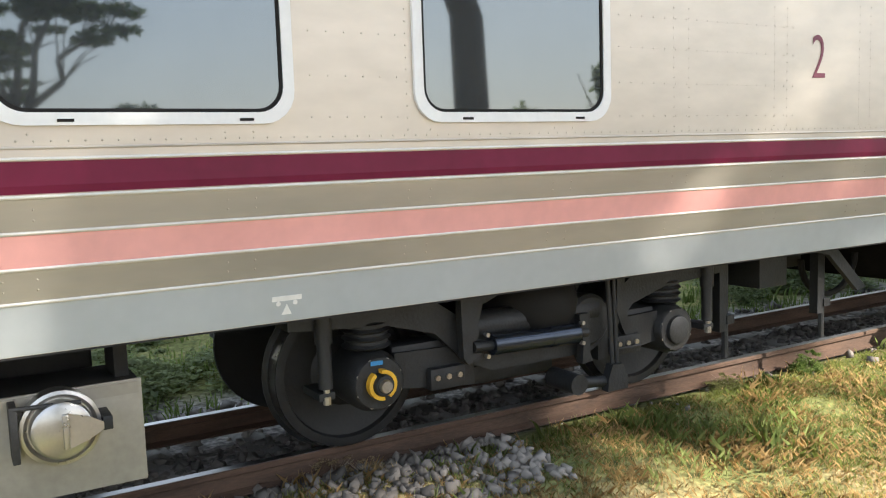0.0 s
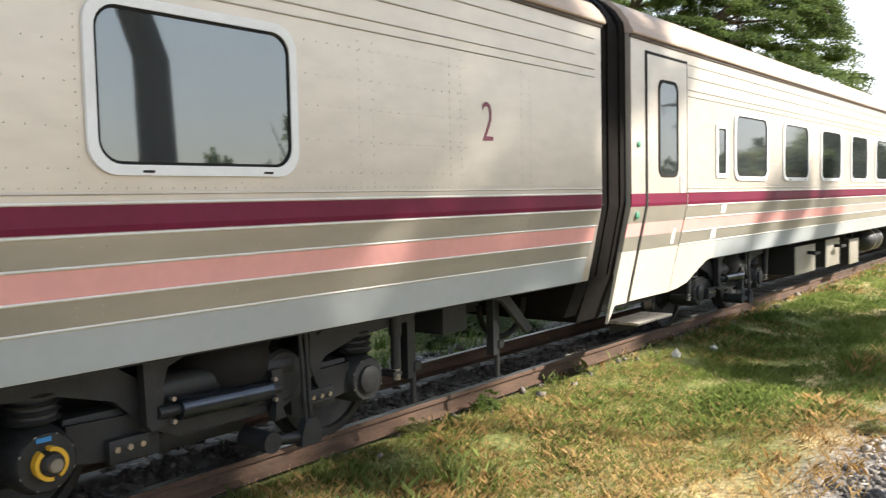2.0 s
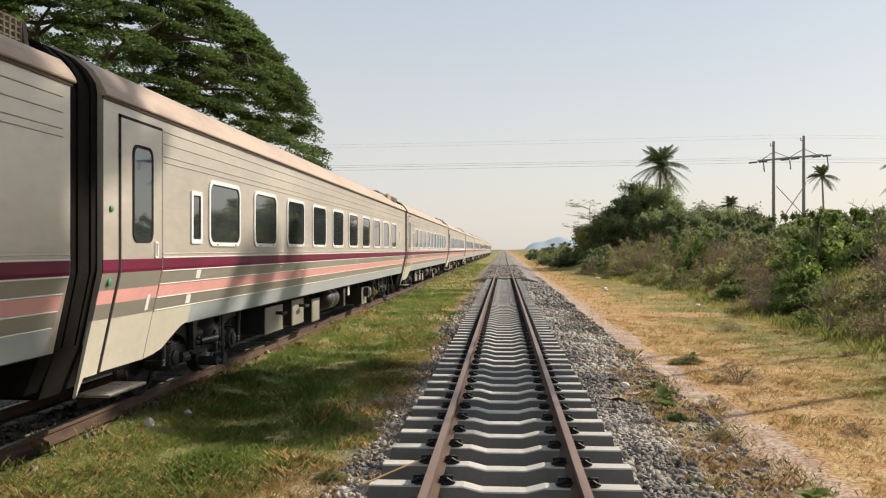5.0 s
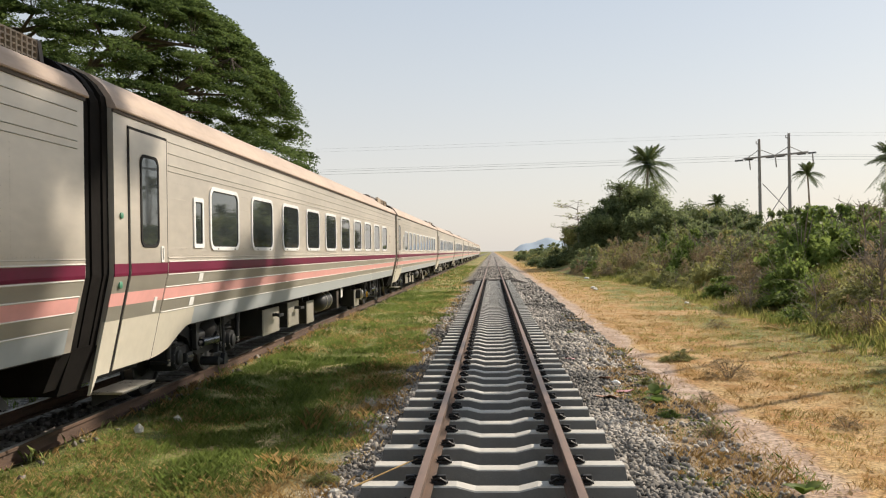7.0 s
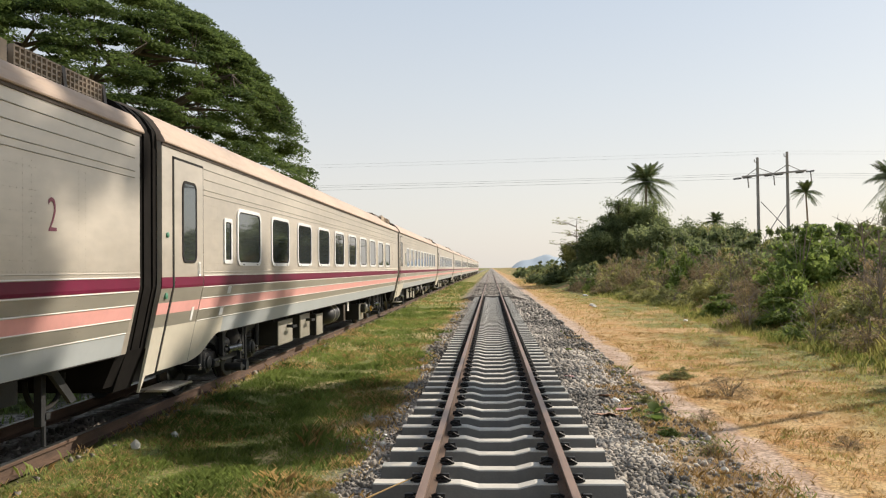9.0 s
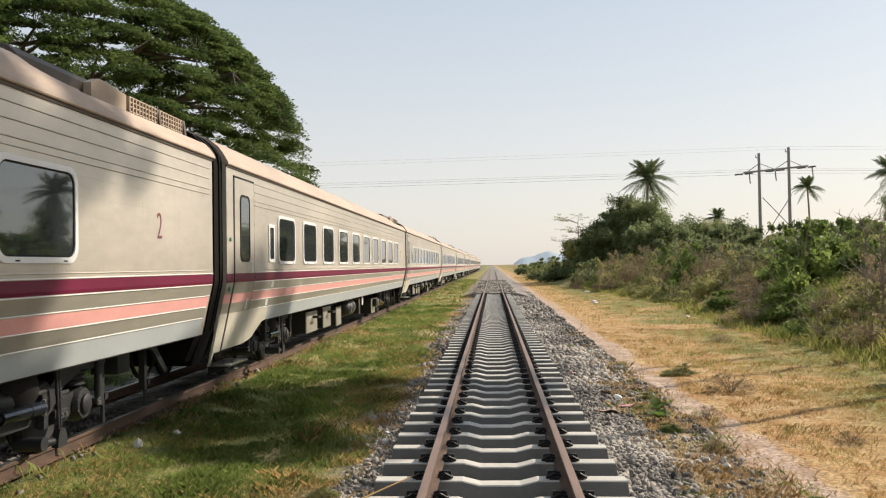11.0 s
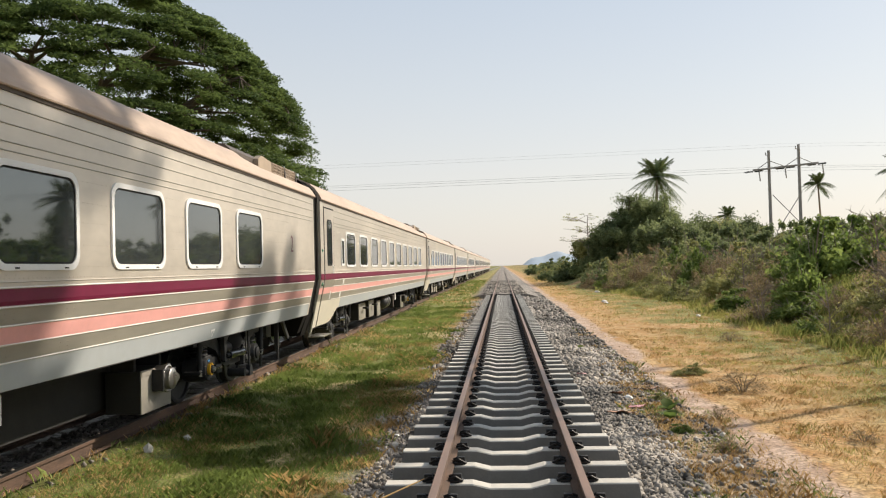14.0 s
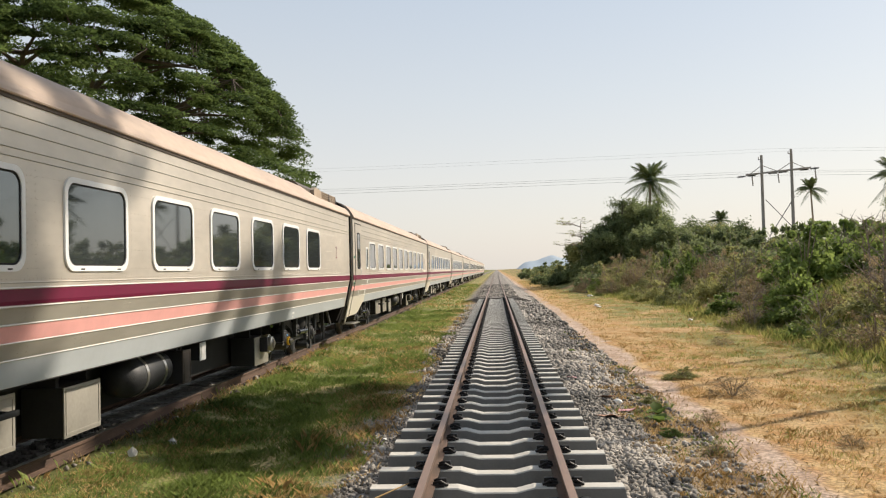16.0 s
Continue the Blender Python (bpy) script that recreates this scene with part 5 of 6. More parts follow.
# bright bushes on the slope
for x, y, w, h in ((9.4, 27.4, 1.9, 1.45), (9.9, 28.3, 1.5, 1.2), (11.8, 33.0, 3.2, 2.1), (13.4, 34.5, 3.4, 2.3), (15.0, 35.5, 3.2, 2.2), (14.0, 32.5, 2.6, 1.6), (16.2, 37, 3.2, 2.0)):
    bush("fresh", x, y, w, h)
# tall dark growth behind
y = 22.0
while y < 74:
    f = max(foot(y), 6.4)
    for row in range(3):
        x = f + 7.2 + row * 2.6 + RB.uniform(-0.8, 0.8)
        s = RB.uniform(0.8, 1.2) * float(np.interp(y, (22, 36), (0.6, 1.0)))
        bush(RB.choice(("dark", "dark", "dark", "olive")), x, y + RB.uniform(-0.8, 0.8), 3.2 * s, (1.72 + 0.34 * row + max(0, y - 30) * 0.012) * s)
    y += 2.1
# thicket beside the track, farther on
for i in range(22):
    x, y = RB.uniform(9.0, 18.5), RB.uniform(80, 96)
    bush("grove", x, y, RB.uniform(3.0, 4.6), RB.uniform(2.0, 3.4))
for i in range(24):
    x = RB.uniform(50, 78)
    far_bush("grove", x, RB.uniform(80, 112), RB.uniform(6, 8), RB.uniform(4.5, 6.8))
for i in range(34):
    x = RB.uniform(17, 46)
    far_bush("grove", x, RB.uniform(74, 98), RB.uniform(4, 6), RB.uniform(2.0, 2.9))
for i in range(40):
    y = RB.uniform(62, 230)
    far_bush(RB.choice(("olive", "dark", "dark")), foot(y) + RB.uniform(0.3, 4.5), y, RB.uniform(2, 4), RB.uniform(1.0, 1.9))
# nearer scrub off the bank's shoulder
for x, y in ((9.8, 18.2), (11.8, 20.0), (12.5, 22), (10.2, 22.6), (8.6, 19.7)):
    bush(RB.choice(("olive", "dry")), x, y, RB.uniform(1.4, 2.2), RB.uniform(0.55, 0.95))
# weeds in the ballast and on the path's edge
for x, y, k, h in ((2.0, 10.0, 'fresh', 0.10), (2.2, 12.5, 'olive', 0.12), (2.3, 9.1, 'dry', 0.12), (2.7, 11.0, 'dry', 0.16), (3.6, 13.2, 'dry', 0.28), (3.3, 15.4, 'olive', 0.22), (1.7, 19.5, 'fresh', 0.10), (3.9, 9.6, 'dry', 0.12), (5.6, 21.5, 'dry', 0.22), (-1.45, 6.9, 'olive', 0.10)):
    bush(k, x, y, h * 3.2, h, 0.01)
# small weeds at the old rail
for x, y, k, w, h in ((-4.36, 1.72, 'dry', 0.42, 0.13), (-4.16, 1.84, 'dry', 0.3, 0.09), (-4.18, 4.78, 'olive', 0.34, 0.10), (-4.06, 5.08, 'fresh', 0.26, 0.08), (-4.12, 5.61, 'fresh', 0.3, 0.14)):
    bush(k, x, y, w, h, 0.01)
# weeds beyond the train
for x, y, w, h in ((8.3, 0.9, 3.0, 2.5), (10.5, 3.0, 2.4, 2.0), (9.3, 11.9, 2.2, 2.6), (11.5, 17.0, 3.5, 3.0)):
    bush("dark", x, y, w, h)
for i in range(70):
    x, y = RB.uniform(-9.5, -6.7), RB.uniform(-2, 14)
    far_bush("dark", x, y, RB.uniform(0.9, 1.6), RB.uniform(0.2, 0.38), 0.05, 2, 1.0)
# taller scrub hidden by the train, added to keep sky light from under it
for i in range(60):
    x, y = RB.uniform(-12.5, -9.6), RB.uniform(-4, 50)
    far_bush("dark", x, y, RB.uniform(1.8, 2.8), RB.uniform(0.9, 1.7), 0.05)
for kind, lots in [(k, v) for k, v in FAR_LEAVES.items() if v]:
    tagged(new("far_scrub", quads("far_scrub", np.concatenate(lots), KINDS[kind][0].materials[0])), f"{kind if kind != 'grove' else 'dark'} green scrub far along the track", "scrub", kind="stuff")


def thicket_tree(x, y, h, w, seed, material, label):
    """Small open tree: forked stems, twigs and many loose clumps of leaves with gaps."""
    R = rng(seed)
    t = tagged(new("thicket_tree"), label, "tree")
    t.matrix_basis = pose(x, y, ground_z(x, y) - 0.2)
    bm, C = BM(), []
    for i in range(6):
        a, q = R.uniform(0, 6.28), w * R.uniform(0.25, 0.8)
        e = Vector((math.cos(a) * q, math.sin(a) * q, h * R.uniform(0.62, 0.97)))
        m = Vector((e.x * 0.35, e.y * 0.35, e.z * 0.55))
        limb(bm, [(0, 0, 0), m, e], 0.10, 0.03, 6)
        for j in range(9):
            f = R.uniform(0.15, 1.0)
            p = m.lerp(e, f)
            d = Vector(R.normal(size=3)) * w * 0.30
            d.z = abs(d.z) * 0.5 - 0.1 * w
            limb(bm, [p, p + d], 0.025, 0.01, 4)
            C.append(np.array(p + d))
    part("trunk", bm, M_BARK, t, "thin dark stems")
    C = np.array(C)
    C = np.concatenate([C, C * R.uniform(0.5, 0.95, (len(C), 1)) + R.normal(size=C.shape) * w * 0.12])
    S = R.uniform(0.16, 0.42, len(C)) * w
    P = in_clouds(R, C, np.stack([S, S, S * 0.85], 1), 230)
    P = P[P[:, 2] > 0.3]
    c = new("crown", quads("crown", leaf_quads(R, P, R.uniform(0.6, 1.4, len(P)) * 0.12, 2.2, 0.1), material))
    c.parent = t
    tagged(c, "loose clumps of green leaves")
    return t


for k, (x, y, h, w, m) in enumerate(((12.4, 86, 9.0, 1.7, M_BUSHD), (14.2, 88, 7.9, 2.6, M_BUSHD), (16.0, 87, 7.3, 2.5, M_BUSHD), (18.0, 89, 6.0, 2.4, M_BUSHD), (10.7, 85, 5.4, 2.0, M_BUSHD), (20.4, 91, 5.2, 2.6, M_BUSHD),
                                     (23.4, 93, 5.0, 2.6, M_BUSHO), (26.6, 94, 5.0, 2.6, M_BUSHD), (51.5, 108, 10.5, 3.0, M_BUSHD), (15.0, 80, 4.6, 2.4, M_BUSHD), (9.2, 92, 4.2, 1.8, M_BUSHO))):
    thicket_tree(x, y, h, w, 200 + k, m, "open leafy tree in the thicket")


def bare_tree(x, y, h, w, seed, label, tiers=False):
    R = rng(seed)
    t = tagged(new("bare_tree"), label, "tree")
    t.matrix_basis = pose(x, y, ground_z(x, y) - 0.2)
    bm = BM()
    limb(bm, [(0, 0, 0), (0.05, 0, h * 0.5), (0, 0.05, h * 0.95)], h * 0.016, h * 0.006, 7)
    tips = []
    for i in range(16):
        a = R.uniform(0, 6.28)
        z0 = h * (R.choice([0.55, 0.72, 0.9]) if tiers else R.uniform(0.1, 0.8))
        q = w * R.uniform(0.5, 1.0)
        e = (math.cos(a) * q, math.sin(a) * q, z0 + h * (R.uniform(0.04, 0.12) if tiers else R.uniform(0.15, 0.4)))
        limb(bm, [(0, 0, z0), (e[0] * 0.5, e[1] * 0.5, (z0 + e[2]) / 2 + 0.03 * h), e], h * 0.006, h * 0.002, 5)
        for j in range(4):
            f = R.uniform(0.4, 1.0)
            s = Vector((e[0] * f, e[1] * f, z0 + (e[2] - z0) * f))
            d = Vector(R.normal(size=3)) * w * 0.22
            d.z = abs(d.z) * (0.4 if tiers else 1)
            limb(bm, [s, s + d], h * 0.003, h * 0.0012, 4)
            tips.append(np.array(s + d))
    part("trunk", bm, M_PALEBARK, t, "thin pale trunk and twigs")
    if tiers:
        P = in_balls(R, np.array(tips), np.full((len(tips), 3), (0.35, 0.35, 0.1)), 14, 0.1)
        c = new("crown", quads("crown", leaf_quads(R, P, np.full(len(P), 0.09)), M_BUSHO))
        c.parent = t
        tagged(c, "sparse small leaves")
    return t


bare_tree(8.9, 88, 6.0, 2.6, 1, "thin umbrella-shaped tree with sparse leaves", True)
bare_tree(10.3, 23.0, 2.6, 1.0, 2, "leafless pale shrub on the bank")
bare_tree(9.2, 20.6, 2.0, 0.9, 3, "leafless pale shrub on the bank")
bare_tree(10.0, 36.0, 2.4, 1.3, 4, "leafless pale shrub on the bank")
bare_tree(8.0, 21.5, 1.5, 0.8, 5, "leafless pale shrub on the bank")
bare_tree(11.6, 27.0, 2.6, 1.2, 6, "leafless pale shrub on the bank")
bare_tree(7.9, 26.5, 1.4, 0.8, 7, "leafless pale shrub on the bank")


# ---- power line, shed, hill ----
def power_pole(x, y, h):
    p = tagged(new("power_pole"), "plain concrete power pole", "power pole", "poles of the power line")
    p.matrix_basis = pose(x, y, 0.8)
    part("shaft", lathe(BM(), [(-1.0, 0.22), (0, 0.21), (h, 0.15), (h + 0.02, 0.03)], 'z', 12), M_POLE, p)
    bm = BM()
    box(bm, -0.35, 0.05, -0.05, 0.05, h - 0.55, h - 0.47)
    tube(bm, (-0.33, 0, h - 0.5), (-0.33, 0, h - 0.2), 0.05, seg=8)
    part("top_bracket", bm, M_POLE, p)
    return p


PX, PY = 30.3, 97.0
power_pole(PX, PY, 12.95)
power_pole(PX + 3.3, PY, 13.55)
arm = tagged(new("cross_arm"), "steel cross-arm with insulators between two poles", "cross-arm")
arm.matrix_basis = pose(PX + 1.75, PY, 11.85, 0, -5.0, 0)
part("beam", box(BM(), -3.6, 3.6, -0.30, -0.20, -0.10, 0.10), M_POLE, arm, smooth=False)
bm = BM()
for a, b in (((-1.65, 0, 0.9), (-3.1, 0, 0.05)), ((-1.65, 0, 0.9), (0, 0, 0.05)), ((1.65, 0, 0.9), (3.1, 0, 0.05)), ((1.65, 0, 0.9), (0, 0, 0.05))):
    tube(bm, a, b, 0.04, seg=6)
part("stay_rods", bm, M_POLE, arm)
bm = BM()
for a, b in (((-1.7, 0, -3.0), (1.5, 0, -7.2)), ((1.55, 0, -3.0), (-1.75, 0, -7.2))):
    tube(bm, a, b, 0.05, seg=6)
part("cross_brace", bm, M_POLE, arm)
WX = (-3.5, 0.0, 3.5)
for x in WX:
    bm = BM()
    for s in (-1, 1):
        prof = [(s * 0.1, 0.03)]
        for i in range(7):
            prof += [(s * (0.16 + i * 0.13), 0.13), (s * (0.22 + i * 0.13), 0.04)]
        prof.append((s * 1.1, 0.02))
        lathe(bm, prof, 'x', 10, (x, -0.05, -0.12))
    part("insulator", bm, M_DARK, arm, "dark insulator string")
    part("drop_insulator", lathe(BM(), [(-1.3, 0.03)] + [q for i in range(6) for q in ((-1.2 + i * 0.18, 0.10), (-1.12 + i * 0.18, 0.04))] + [(-0.05, 0.02)], 'z', 10, (x + (0.6 if x else 0), -0.05, 0)), M_POLE, arm)


def wire(points, r):
    cu = bpy.data.curves.new("wire", 'CURVE')
    cu.dimensions, cu.bevel_depth, cu.bevel_resolution = '3D', r, 1
    sp = cu.splines.new('POLY')
    sp.points.add(len(points) - 1)
    for p, q in zip(sp.points, points):
        p.co = (*q, 1)
    cu.materials.append(M_WIRE)
    return tagged(new("power_line", cu), "thin overhead power line across the track", "power line", "overhead wires")


for dy, z, r in ((-2.2, 11.2, 0.012), (0.0, 11.75, 0.012), (2.2, 12.2, 0.010), (-1.0, 14.0, 0.006), (1.0, 14.6, 0.006)):
    pts = [(PX + 1.6 - 150 * k / 20, PY + dy + 6 * (k / 20), z - 3.6 * (k / 20) * (1 - k / 20) * 0.5) for k in range(21)]
    wire([(PX + 60, PY + dy, z - 0.6), (PX + 30, PY + dy, z - 0.6)] + pts, r)

shed = tagged(new("shed"), "low shed with a grey sheet roof behind bushes", "shed")
shed.matrix_basis = pose(24.9, 104, 1.5, 0, 0, 12)
part("wall", box(BM(), -7, 7, -3, 3, -0.5, 2.6), M_OLDSLEEPER, shed, smooth=False)
part("roof", prism(BM(), [(-3.6, 2.5), (3.6, 2.5), (0, 4.6)], -6.0, 6.0, 'x'), M_OLDSLEEPER, shed, "faded grey corrugated roof", False)

hx = np.linspace(0, 1, 40)
hv, hf = [], []
for i, u in enumerate(hx):
    h = 26 * math.sin(math.pi * u) ** 0.7 * (0.85 + 0.25 * noise.noise((u * 5, 1, 0)))
    for k, (dy, f) in enumerate(((-160, 0), (-80, 0.7), (0, 1), (160, 0))):
        hv.append((35 + 125 * u, 1500 + dy, h * f - 0.8))
for i in range(39):
    for k in range(3):
        hf.append((i * 4 + k, i * 4 + 4 + k, i * 4 + 5 + k, i * 4 + 1 + k))
tagged(new("hill", raw("hill", hv, hf, M_HILL, True)), "low wooded hill, haze put into its blue-grey colour", "hill", kind="structure")


# ---- broad-leaved plant and litter by the ballast ----
def broad_plant(x, y, seed):
    R = rng(seed)
    p = tagged(new("broad_leaved_plant"), "young plant with broad green leaves", "plant")
    p.matrix_basis = pose(x, y, ground_z(x, y))
    for i in range(7):
        a, t, ln = i * 0.9, R.uniform(0.5, 1.1), R.uniform(0.16, 0.24)
        bm = BM()
        prev = None
        for k in range(7):
            f = k / 6
            w = 0.36 * ln * math.sin(math.pi * min(0.98, 0.06 + 0.94 * f))
            c = Vector((f * ln * math.cos(t), 0, 0.05 + f * ln * math.sin(t) - 0.25 * ln * f * f))
            row = [bm.verts.new(c + Vector((0, s * w, 0.25 * w * abs(s)))) for s in (-1, 0, 1)]
            if prev:
                for j in range(2):
                    bm.faces.new((prev[j], prev[j + 1], row[j + 1], row[j]))
            prev = row
        o = part("leaf", bm, M_BUSHL, p)
        o.matrix_basis = pose(0, 0, 0, 0, 0, math.degrees(a))
    return p


broad_plant(2.43, 6.85, 1)
broad_plant(2.0, 10.6, 2)
broad_plant(2.1, 11.2, 3)
for x, y, s in ((6.4, 58, 0.22), (5.2, 44, 0.2), (5.1, 42.3, 0.16), (-1.27, 9.6, 0.06), (1.75, 12.4, 0.1), (7.0, 31, 0.12)):
    bm = BM()
    bmesh.ops.create_icosphere(bm, subdivisions=2, radius=s)
    for v in bm.verts:
        v.co *= 0.75 + 0.5 * noise.noise(v.co * 9 + Vector((x, y, 0)))
        v.co.z *= 0.5
    o = part("litter", bm, M_WHITE)
    o.matrix_basis = pose(x, y, ground_z(x, y) + s * 0.3)
    tagged(o, "crumpled scrap of white litter", "litter")


# dry stick across the rail, scraps and pale stones by the ballast
bm = BM()
limb(bm, [(-1.06, 6.12, -0.15), (-0.83, 6.5, -0.125), (-0.60, 6.95, -0.12)], 0.008, 0.005, 6)
tagged(part("stick", bm, M_GRASSD), "dry straw-coloured stick lying on a sleeper", "stick")
M_SCRAP = mat("faded_card", (0.42, 0.24, 0.16), 0.85, 0, 0.2, 20)
M_SCRAPPINK = mat("faded_pink_plastic", (0.62, 0.30, 0.32), 0.6, 0, 0.15, 20)
for x, y, w, m, word in ((1.45, 10.9, 0.13, M_SCRAP, "brown"), (1.75, 11.5, 0.10, M_SCRAPPINK, "pink"), (1.62, 12.6, 0.10, M_SCRAP, "brown"), (2.25, 13.4, 0.09, M_SCRAP, "brown"), (1.3, 14.6, 0.08, M_SCRAPPINK, "pink")):
    bm = BM()
    bmesh.ops.create_grid(bm, x_segments=4, y_segments=4, size=w)
    for v in bm.verts:
        v.co.z = 0.35 * w * noise.noise(v.co * 9 + Vector((x, y, 0)))
    bmesh.ops.solidify(bm, geom=bm.faces[:], thickness=0.003)
    o = part("litter_scrap", bm, m)
    o.matrix_basis = pose(x, y, ground_z(x, y) + 0.05, 8, 5, x * 90)
    tagged(o, f"crumpled {word} scrap on the gravel", "litter")
for x, y, r in ((-1.17, 6.3, 0.05), (-1.30, 6.6, 0.06), (-1.22, 9.1, 0.055), (2.2, 8.3, 0.06), (2.45, 9.9, 0.05), (-3.75, 8.6, 0.07), (-3.6, 9.3, 0.06)):
    bm = BM()
    bmesh.ops.create_icosphere(bm, subdivisions=1, radius=r)
    for v in bm.verts:
        v.co *= 0.8 + 0.45 * noise.noise(v.co * 14 + Vector((x, y, 0)))
    o = part("stone", bm, M_CONCRETE, smooth=False)
    o.matrix_basis = pose(x, y, ground_z(x, y) + r * 0.4)
    tagged(o, "loose pale stone beside the track", "stone")


# ---- grass ----
def zs(x, y):
    return np.array([ground_z(a, b) for a, b in zip(x, y)])


def blades(R, x, y, h, w, lean=0.45):
    """Bent tapered blades, three corners each side."""
    n = len(x)
    z = zs(x, y) - 0.01
    a = R.uniform(0, 2 * math.pi, n)
    d = np.stack([np.cos(a), np.sin(a), np.zeros(n)], 1)
    s = np.stack([-np.sin(a), np.cos(a), np.zeros(n)], 1)
    b = np.stack([x, y, z], 1)
    le = (R.uniform(0.1, 1.0, n) * lean * h)[:, None]
    up = np.array([0, 0, 1.0])
    hh, ww = h[:, None], w[:, None]
    mid, tip = b + up * hh * 0.6 + d * le * 0.35, b + up * hh * 0.95 + d * le
    return np.stack([b - s * ww, b + s * ww, mid + s * ww * 0.8, tip, mid - s * ww * 0.8], 1)


def sow(name, label, material, seed, areas, height, width, keep=None, lean=0.5):
    """areas: (x0, x1, y0, y1, blades per square metre, growth of size)."""
    R = rng(seed)
    parts = []
    for x0, x1, y0, y1, dens, g in areas:
        n = int((x1 - x0) * (y1 - y0) * dens)
        # gathered in tufts
        m = max(1, n // 9)
        cx, cy = R.uniform(x0, x1, m), R.uniform(y0, y1, m)
        i = R.randint(0, m, n)
        x, y = cx[i] + R.normal(0, 0.045 * g, n), cy[i] + R.normal(0, 0.045 * g, n)
        if keep is not None:
            k = np.array([keep(a, b, R) for a, b in zip(x, y)])
            x, y = x[k], y[k]
        n = len(x)
        rise = np.array([0.85 + 0.9 * noise.noise((a * 1.7, b * 1.7, 4.0)) for a, b in zip(x, y)])
        parts.append(blades(R, x, y, np.clip(rise, 0.35, 1.7) * R.uniform(0.35, 1.2, n) * height * (0.7 + 0.3 * g), R.uniform(0.6, 1.2, n) * width * g, lean))
    tagged(new(name, quads(name, np.concatenate(parts), material)), label, "grass", kind="stuff")


def patchy(s, t, off=0.0):
    return lambda a, b, R: noise.noise((a * s + off, b * s, off)) > t + R.uniform(-0.25, 0.25)


def field_keep(a, b, R):
    return a > 3.05 + 0.3 * noise.noise((b * 0.4, 1, 1)) or R.rand() < 0.12


def strip_green(a, b, R):
    return noise.noise((a * 0.45, b * 0.45, 0.0)) > float(np.interp(b, (2.5, 5.0, 6.5, 8.5), (0.25, 0.42, 0.15, -0.34))) + 0.35 * max(0, a + 2.2) + R.uniform(-0.25, 0.25)


def strip_dry(a, b, R):
    return noise.noise((a * 0.55 + 7.3, b * 0.55, 7.3)) > float(np.interp(b, (4, 6.5, 9), (-0.45, -0.25, 0.12))) - 0.4 * max(0, a + 2.2) + R.uniform(-0.25, 0.25)


STRIP = [(-4.0, -1.35, 1.0, 9, 2000, 0.9), (-4.0, -1.35, 9, 18, 1200, 1.2), (-4.0, -1.3, 18, 40, 340, 1.9), (-4.0, -1.3, 40, 110, 26, 4.2)]
sow("green_grass", "short green grass between the tracks", M_GRASSG, 1, [(a, b, c, d, e * 1.5, g) for a, b, c, d, e, g in STRIP], 0.085, 0.0027, strip_green, 0.9)
sow("dry_grass", "dry straw-coloured grass between the tracks", M_GRASSD, 2, [(a, b, c, d, e * 1.2, g) for a, b, c, d, e, g in STRIP], 0.07, 0.0022, strip_dry, 1.2)
FIELD = [(2.0, 8.0, 5.5, 14, 800, 1.0), (2.2, 10, 14, 26, 240, 1.6), (2.6, 11, 26, 60, 45, 2.8), (3.0, 6, 60, 140, 16, 5)]
sow("field_grass", "dry yellow grass on the open field", M_GRASSD, 3, FIELD, 0.060, 0.0021, field_keep, 1.0)
sow("field_green_grass", "patches of green grass on the field", M_GRASSM, 4, [(a, b, c, d, e * 1.1, g) for a, b, c, d, e, g in FIELD], 0.055, 0.0026, lambda a, b, R: a > 3.3 and noise.noise((a * 0.35, b * 0.25, 9)) + 0.22 * (a - 4.3) > R.uniform(-0.40, 0.25), 0.7)
sow("bank_grass", "rough grass over the bank", M_GRASSM, 5, [(6.0, 14, 16, 34, 150, 1.9), (6.0, 15, 34, 62, 50, 2.8)], 0.20, 0.004, lambda a, b, R: a > foot(b) - 0.6, 0.6)
sow("tall_grass", "tall green grass tufts beside the old rail", M_TUFT, 6, [(-4.15, -3.2, 2.0, 4.6, 700, 0.7), (-4.3, -4.0, 5.6, 22, 160, 1.0)], 0.14, 0.0014, patchy(0.9, -0.12, 2.2), 0.8)
sow("near_turf", "fine short mixed turf beside the old rail", M_GRASSM, 16, [(-4.15, -2.0, 1.2, 7.0, 3600, 0.7)], 0.065, 0.0018, patchy(0.6, -0.30, 5.5), 1.0)
sow("straw_tufts", "dry straw tufts beside the old rail", M_GRASSD, 7, [(-4.3, -3.6, 0.4, 9.0, 150, 1.0), (-4.3, -4.0, 9, 26, 220, 1.2), (-2.2, -1.15, 5, 18, 260, 1.0)], 0.11, 0.0016, None, 1.0)
sow("far_side_weeds", "low green weeds beyond the train", M_GRASSG, 8, [(-11, -6.0, -3, 12, 130, 1.5), (-11, -6, 12, 40, 30, 2.6)], 0.14, 0.006)

VERGE = [(1.5, 2.75, 5.0, 12, 900, 0.9), (1.6, 2.6, 12, 18, 420, 1.2), (1.6, 2.4, 18, 26, 110, 1.5)]
sow("verge_straw", "dry brown grass between the ballast and the path", M_GRASSD, 11, VERGE, 0.075, 0.0015, lambda a, b, R: noise.noise((a * 1.1, b * 0.8, 3.3)) > -0.05 + 0.5 * max(0, 1.8 - a) + 0.9 * max(0, a - 2.4) + R.uniform(-0.2, 0.25), 1.0)
sow("verge_weeds", "low green weeds between the ballast and the path", M_GRASSG, 12, VERGE, 0.075, 0.0024, lambda a, b, R: noise.noise((a * 1.3, b * 0.9, 8.1)) > 0.10 + 0.4 * max(0, 1.7 - a) + R.uniform(-0.2, 0.25), 1.1)

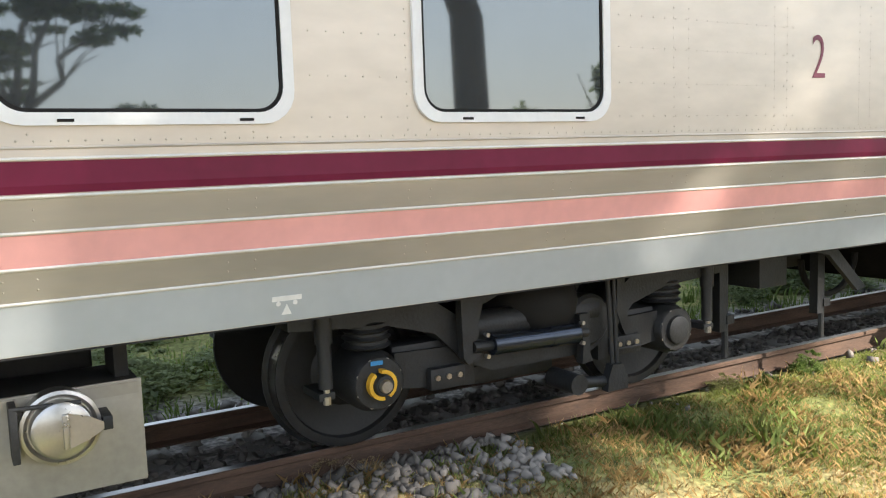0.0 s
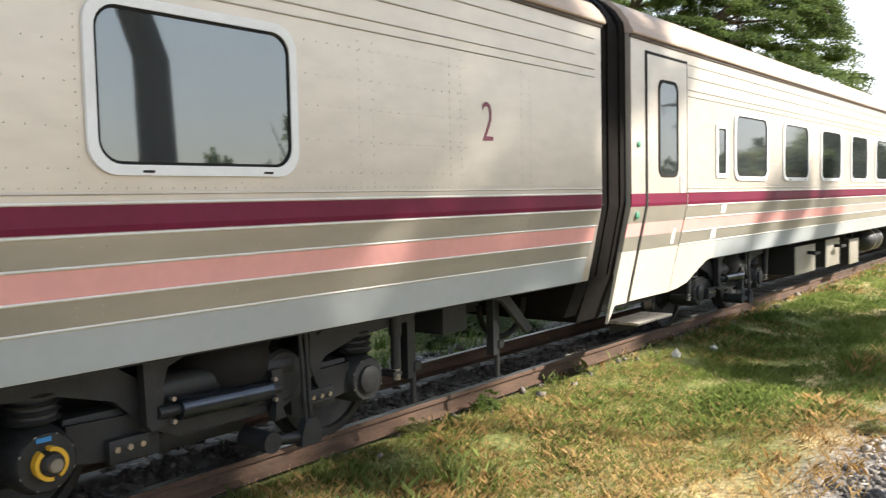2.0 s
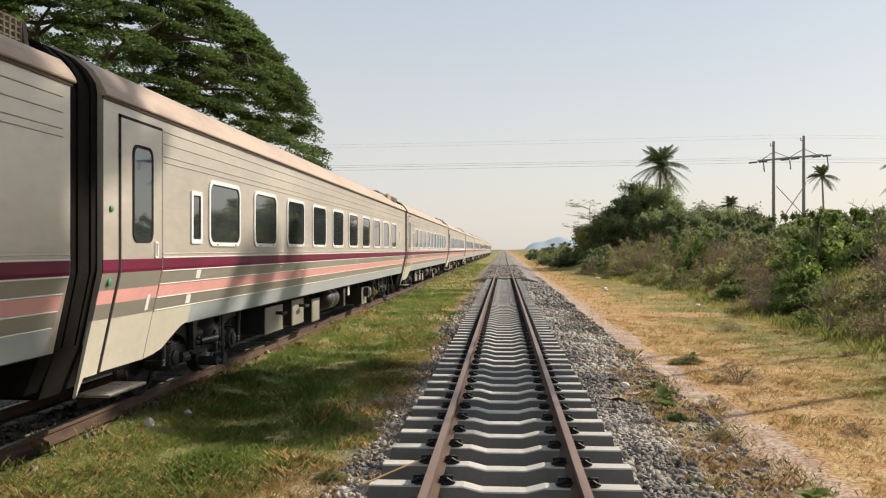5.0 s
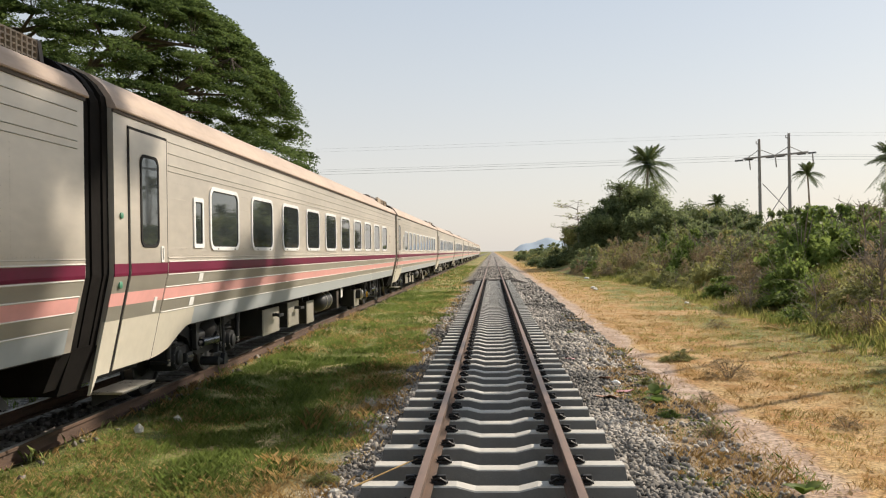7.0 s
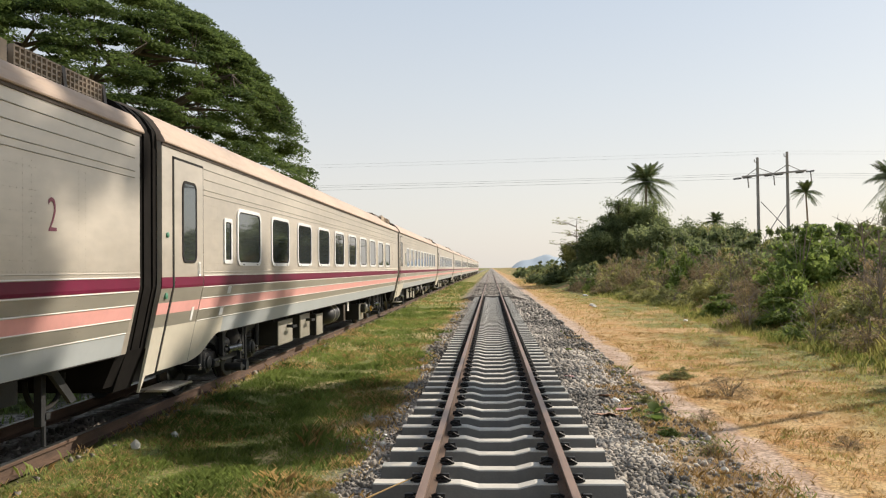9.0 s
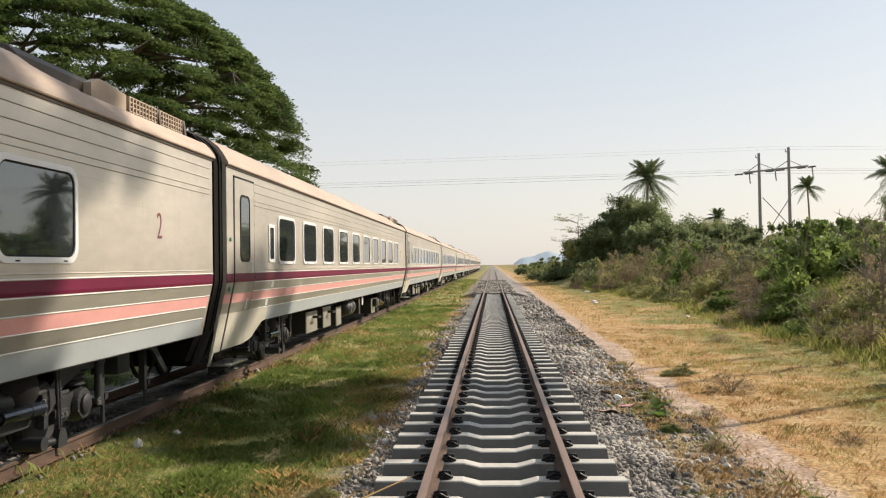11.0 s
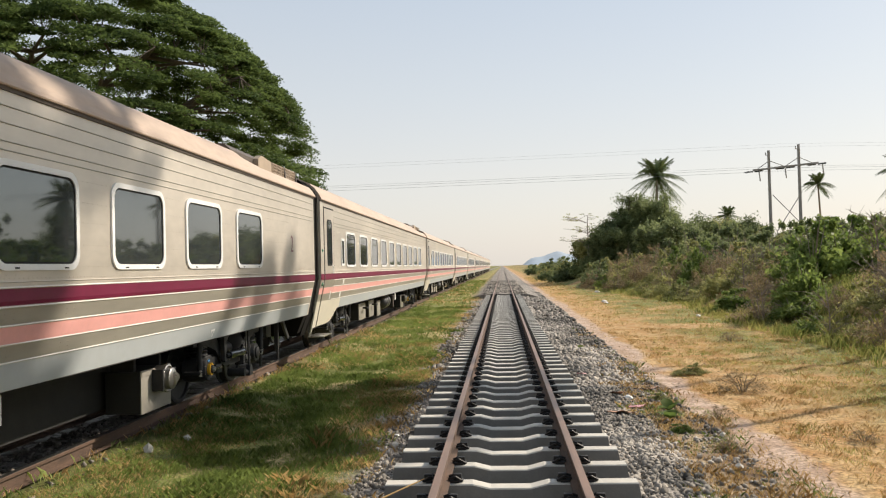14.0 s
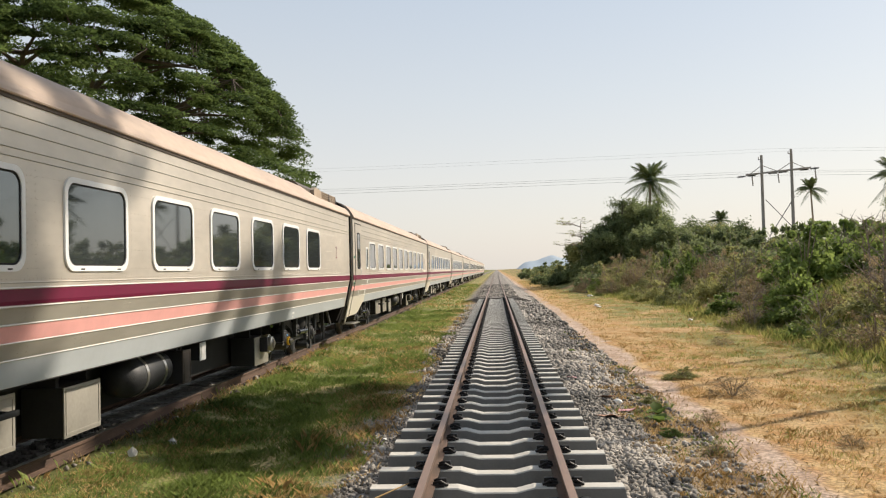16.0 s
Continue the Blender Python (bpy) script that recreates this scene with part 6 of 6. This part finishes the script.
R9 = rng(33)
n = 3000
px, py = R9.uniform(1.8, 8.0, n), 5.5 + 22 * R9.rand(n) ** 1.5
P = np.stack([px, py, zs(px, py) + 0.015], 1)
tagged(new("fallen_leaves", quads("fallen_leaves", leaf_quads(R9, P, R9.uniform(0.015, 0.05, n), 1.5, 1.2), M_DRYB)), "scattered dry brown leaves", "leaf litter", kind="stuff")


# ---- ballast stones ----
def stones(name, label, material, seed, areas, keep=None):
    """areas: (x0, x1, y0, y1, stones per square metre, size, height of the bed)."""
    R = rng(seed)
    rock = np.array([(-1, -1, -1), (1, -1, -1), (1, 1, -1), (-1, 1, -1), (-1, -1, 1), (1, -1, 1), (1, 1, 1), (-1, 1, 1)]) * 0.72
    tri = np.array([(0, 2, 1), (0, 3, 2), (4, 5, 6), (4, 6, 7), (0, 1, 5), (0, 5, 4), (1, 2, 6), (1, 6, 5), (2, 3, 7), (2, 7, 6), (3, 0, 4), (3, 4, 7)])
    V, F, k = [], [], 0
    for x0, x1, y0, y1, dens, size, zb in areas:
        n = int((x1 - x0) * (y1 - y0) * dens)
        x, y = R.uniform(x0, x1, n), R.uniform(y0, y1, n)
        z = zs(x, y) if zb is None else np.full(n, zb)
        s = (0.4 + 1.15 * R.rand(n) ** 1.6) * size
        sh = R.uniform(0.45, 1.1, (n, 3)) * s[:, None]
        v = rock[None] * (1 + R.uniform(-0.55, 0.30, (n, 8, 3)))
        v = v * sh[:, None, :]
        q = R.normal(size=(n, 4))
        q /= np.linalg.norm(q, axis=1)[:, None]
        w, a, b, c = q.T
        M = np.stack([np.stack([1 - 2 * (b * b + c * c), 2 * (a * b - c * w), 2 * (a * c + b * w)], 1), np.stack([2 * (a * b + c * w), 1 - 2 * (a * a + c * c), 2 * (b * c - a * w)], 1), np.stack([2 * (a * c - b * w), 2 * (b * c + a * w), 1 - 2 * (a * a + b * b)], 1)], 1)
        v = np.einsum('nij,nkj->nki', M, v) + np.stack([x, y, z + s * 0.25], 1)[:, None, :]
        V.append(v.reshape(-1, 3))
        F.append((tri[None] + (np.arange(n) * 8)[:, None, None]).reshape(-1, 3) + k)
        k += n * 8
    V, F = np.concatenate(V), np.concatenate(F)
    me = bpy.data.meshes.new(name)
    me.vertices.add(len(V))
    me.vertices.foreach_set("co", V.astype(np.float32).ravel())
    me.loops.add(len(F) * 3)
    me.loops.foreach_set("vertex_index", F.astype(np.int32).ravel())
    me.polygons.add(len(F))
    me.polygons.foreach_set("loop_start", np.arange(0, len(F) * 3, 3, dtype=np.int32))
    me.polygons.foreach_set("loop_total", np.full(len(F), 3, dtype=np.int32))
    me.update(calc_edges=True)
    me.materials.append(material)
    tagged(new(name, me), label, "ballast", kind="stuff")


stones("ballast_stones", "loose grey crushed stone ballast", M_BALLAST, 41, [
    (1.02, 1.72, 4.5, 14, 1000, 0.032, None), (1.72, 2.5, 4.5, 14, 150, 0.028, None), (1.02, 2.0, 14, 30, 330, 0.050, None), (2.0, 2.5, 14, 30, 130, 0.040, None), (1.05, 2.5, 30, 60, 50, 0.08, None),
    (-1.42, -1.0, 4.5, 16, 560, 0.027, None), (-1.5, -1.0, 16, 40, 110, 0.05, None),
    (-1.0, 1.0, 4.5, 14, 180, 0.042, -0.36), (-1.3, 1.35, 50, 90, 22, 0.07, -0.11)])
stones("old_ballast_stones", "sooty ballast of the old track", M_DARKBALLAST, 42, [
    (-4.35, -3.5, 0.5, 2.8, 520, 0.040, None), (-4.35, -3.9, 2.8, 10, 14, 0.035, None), (-5.4, -4.5, 0.2, 11, 240, 0.036, None), (-6.3, -5.5, 0.2, 11, 90, 0.045, None), (-4.4, -4.0, 10, 40, 12, 0.04, None)])

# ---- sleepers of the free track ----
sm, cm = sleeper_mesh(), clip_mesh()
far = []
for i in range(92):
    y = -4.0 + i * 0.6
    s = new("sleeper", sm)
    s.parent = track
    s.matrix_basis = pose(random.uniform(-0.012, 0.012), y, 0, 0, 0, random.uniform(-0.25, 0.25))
    if i == 0:
        tagged(s, "pale grey concrete sleeper")
    for x, d in ((-0.535, 1), (-0.535, -1), (0.535, 1), (0.535, -1)):
        m = pose(x, y, 0, 0, 0, 0 if d > 0 else 180)
        if 12 <= i < 72:
            c = new("rail_clip", cm)
            c.parent = s
            c.matrix_basis = s.matrix_basis.inverted() @ m
        else:
            far.append(m)
verts, faces = [], []
cv = [v.co.copy() for v in cm.vertices]
cf = [tuple(p.vertices) for p in cm.polygons]
for m in far:
    k = len(verts)
    verts += [tuple(m @ v) for v in cv]
    faces += [tuple(j + k for j in f) for f in cf]
o = new("rail_clips", raw("rail_clips", verts, faces, M_CLIP))
o.parent = track
tagged(o, "black iron rail clips", kind="stuff")

motions()
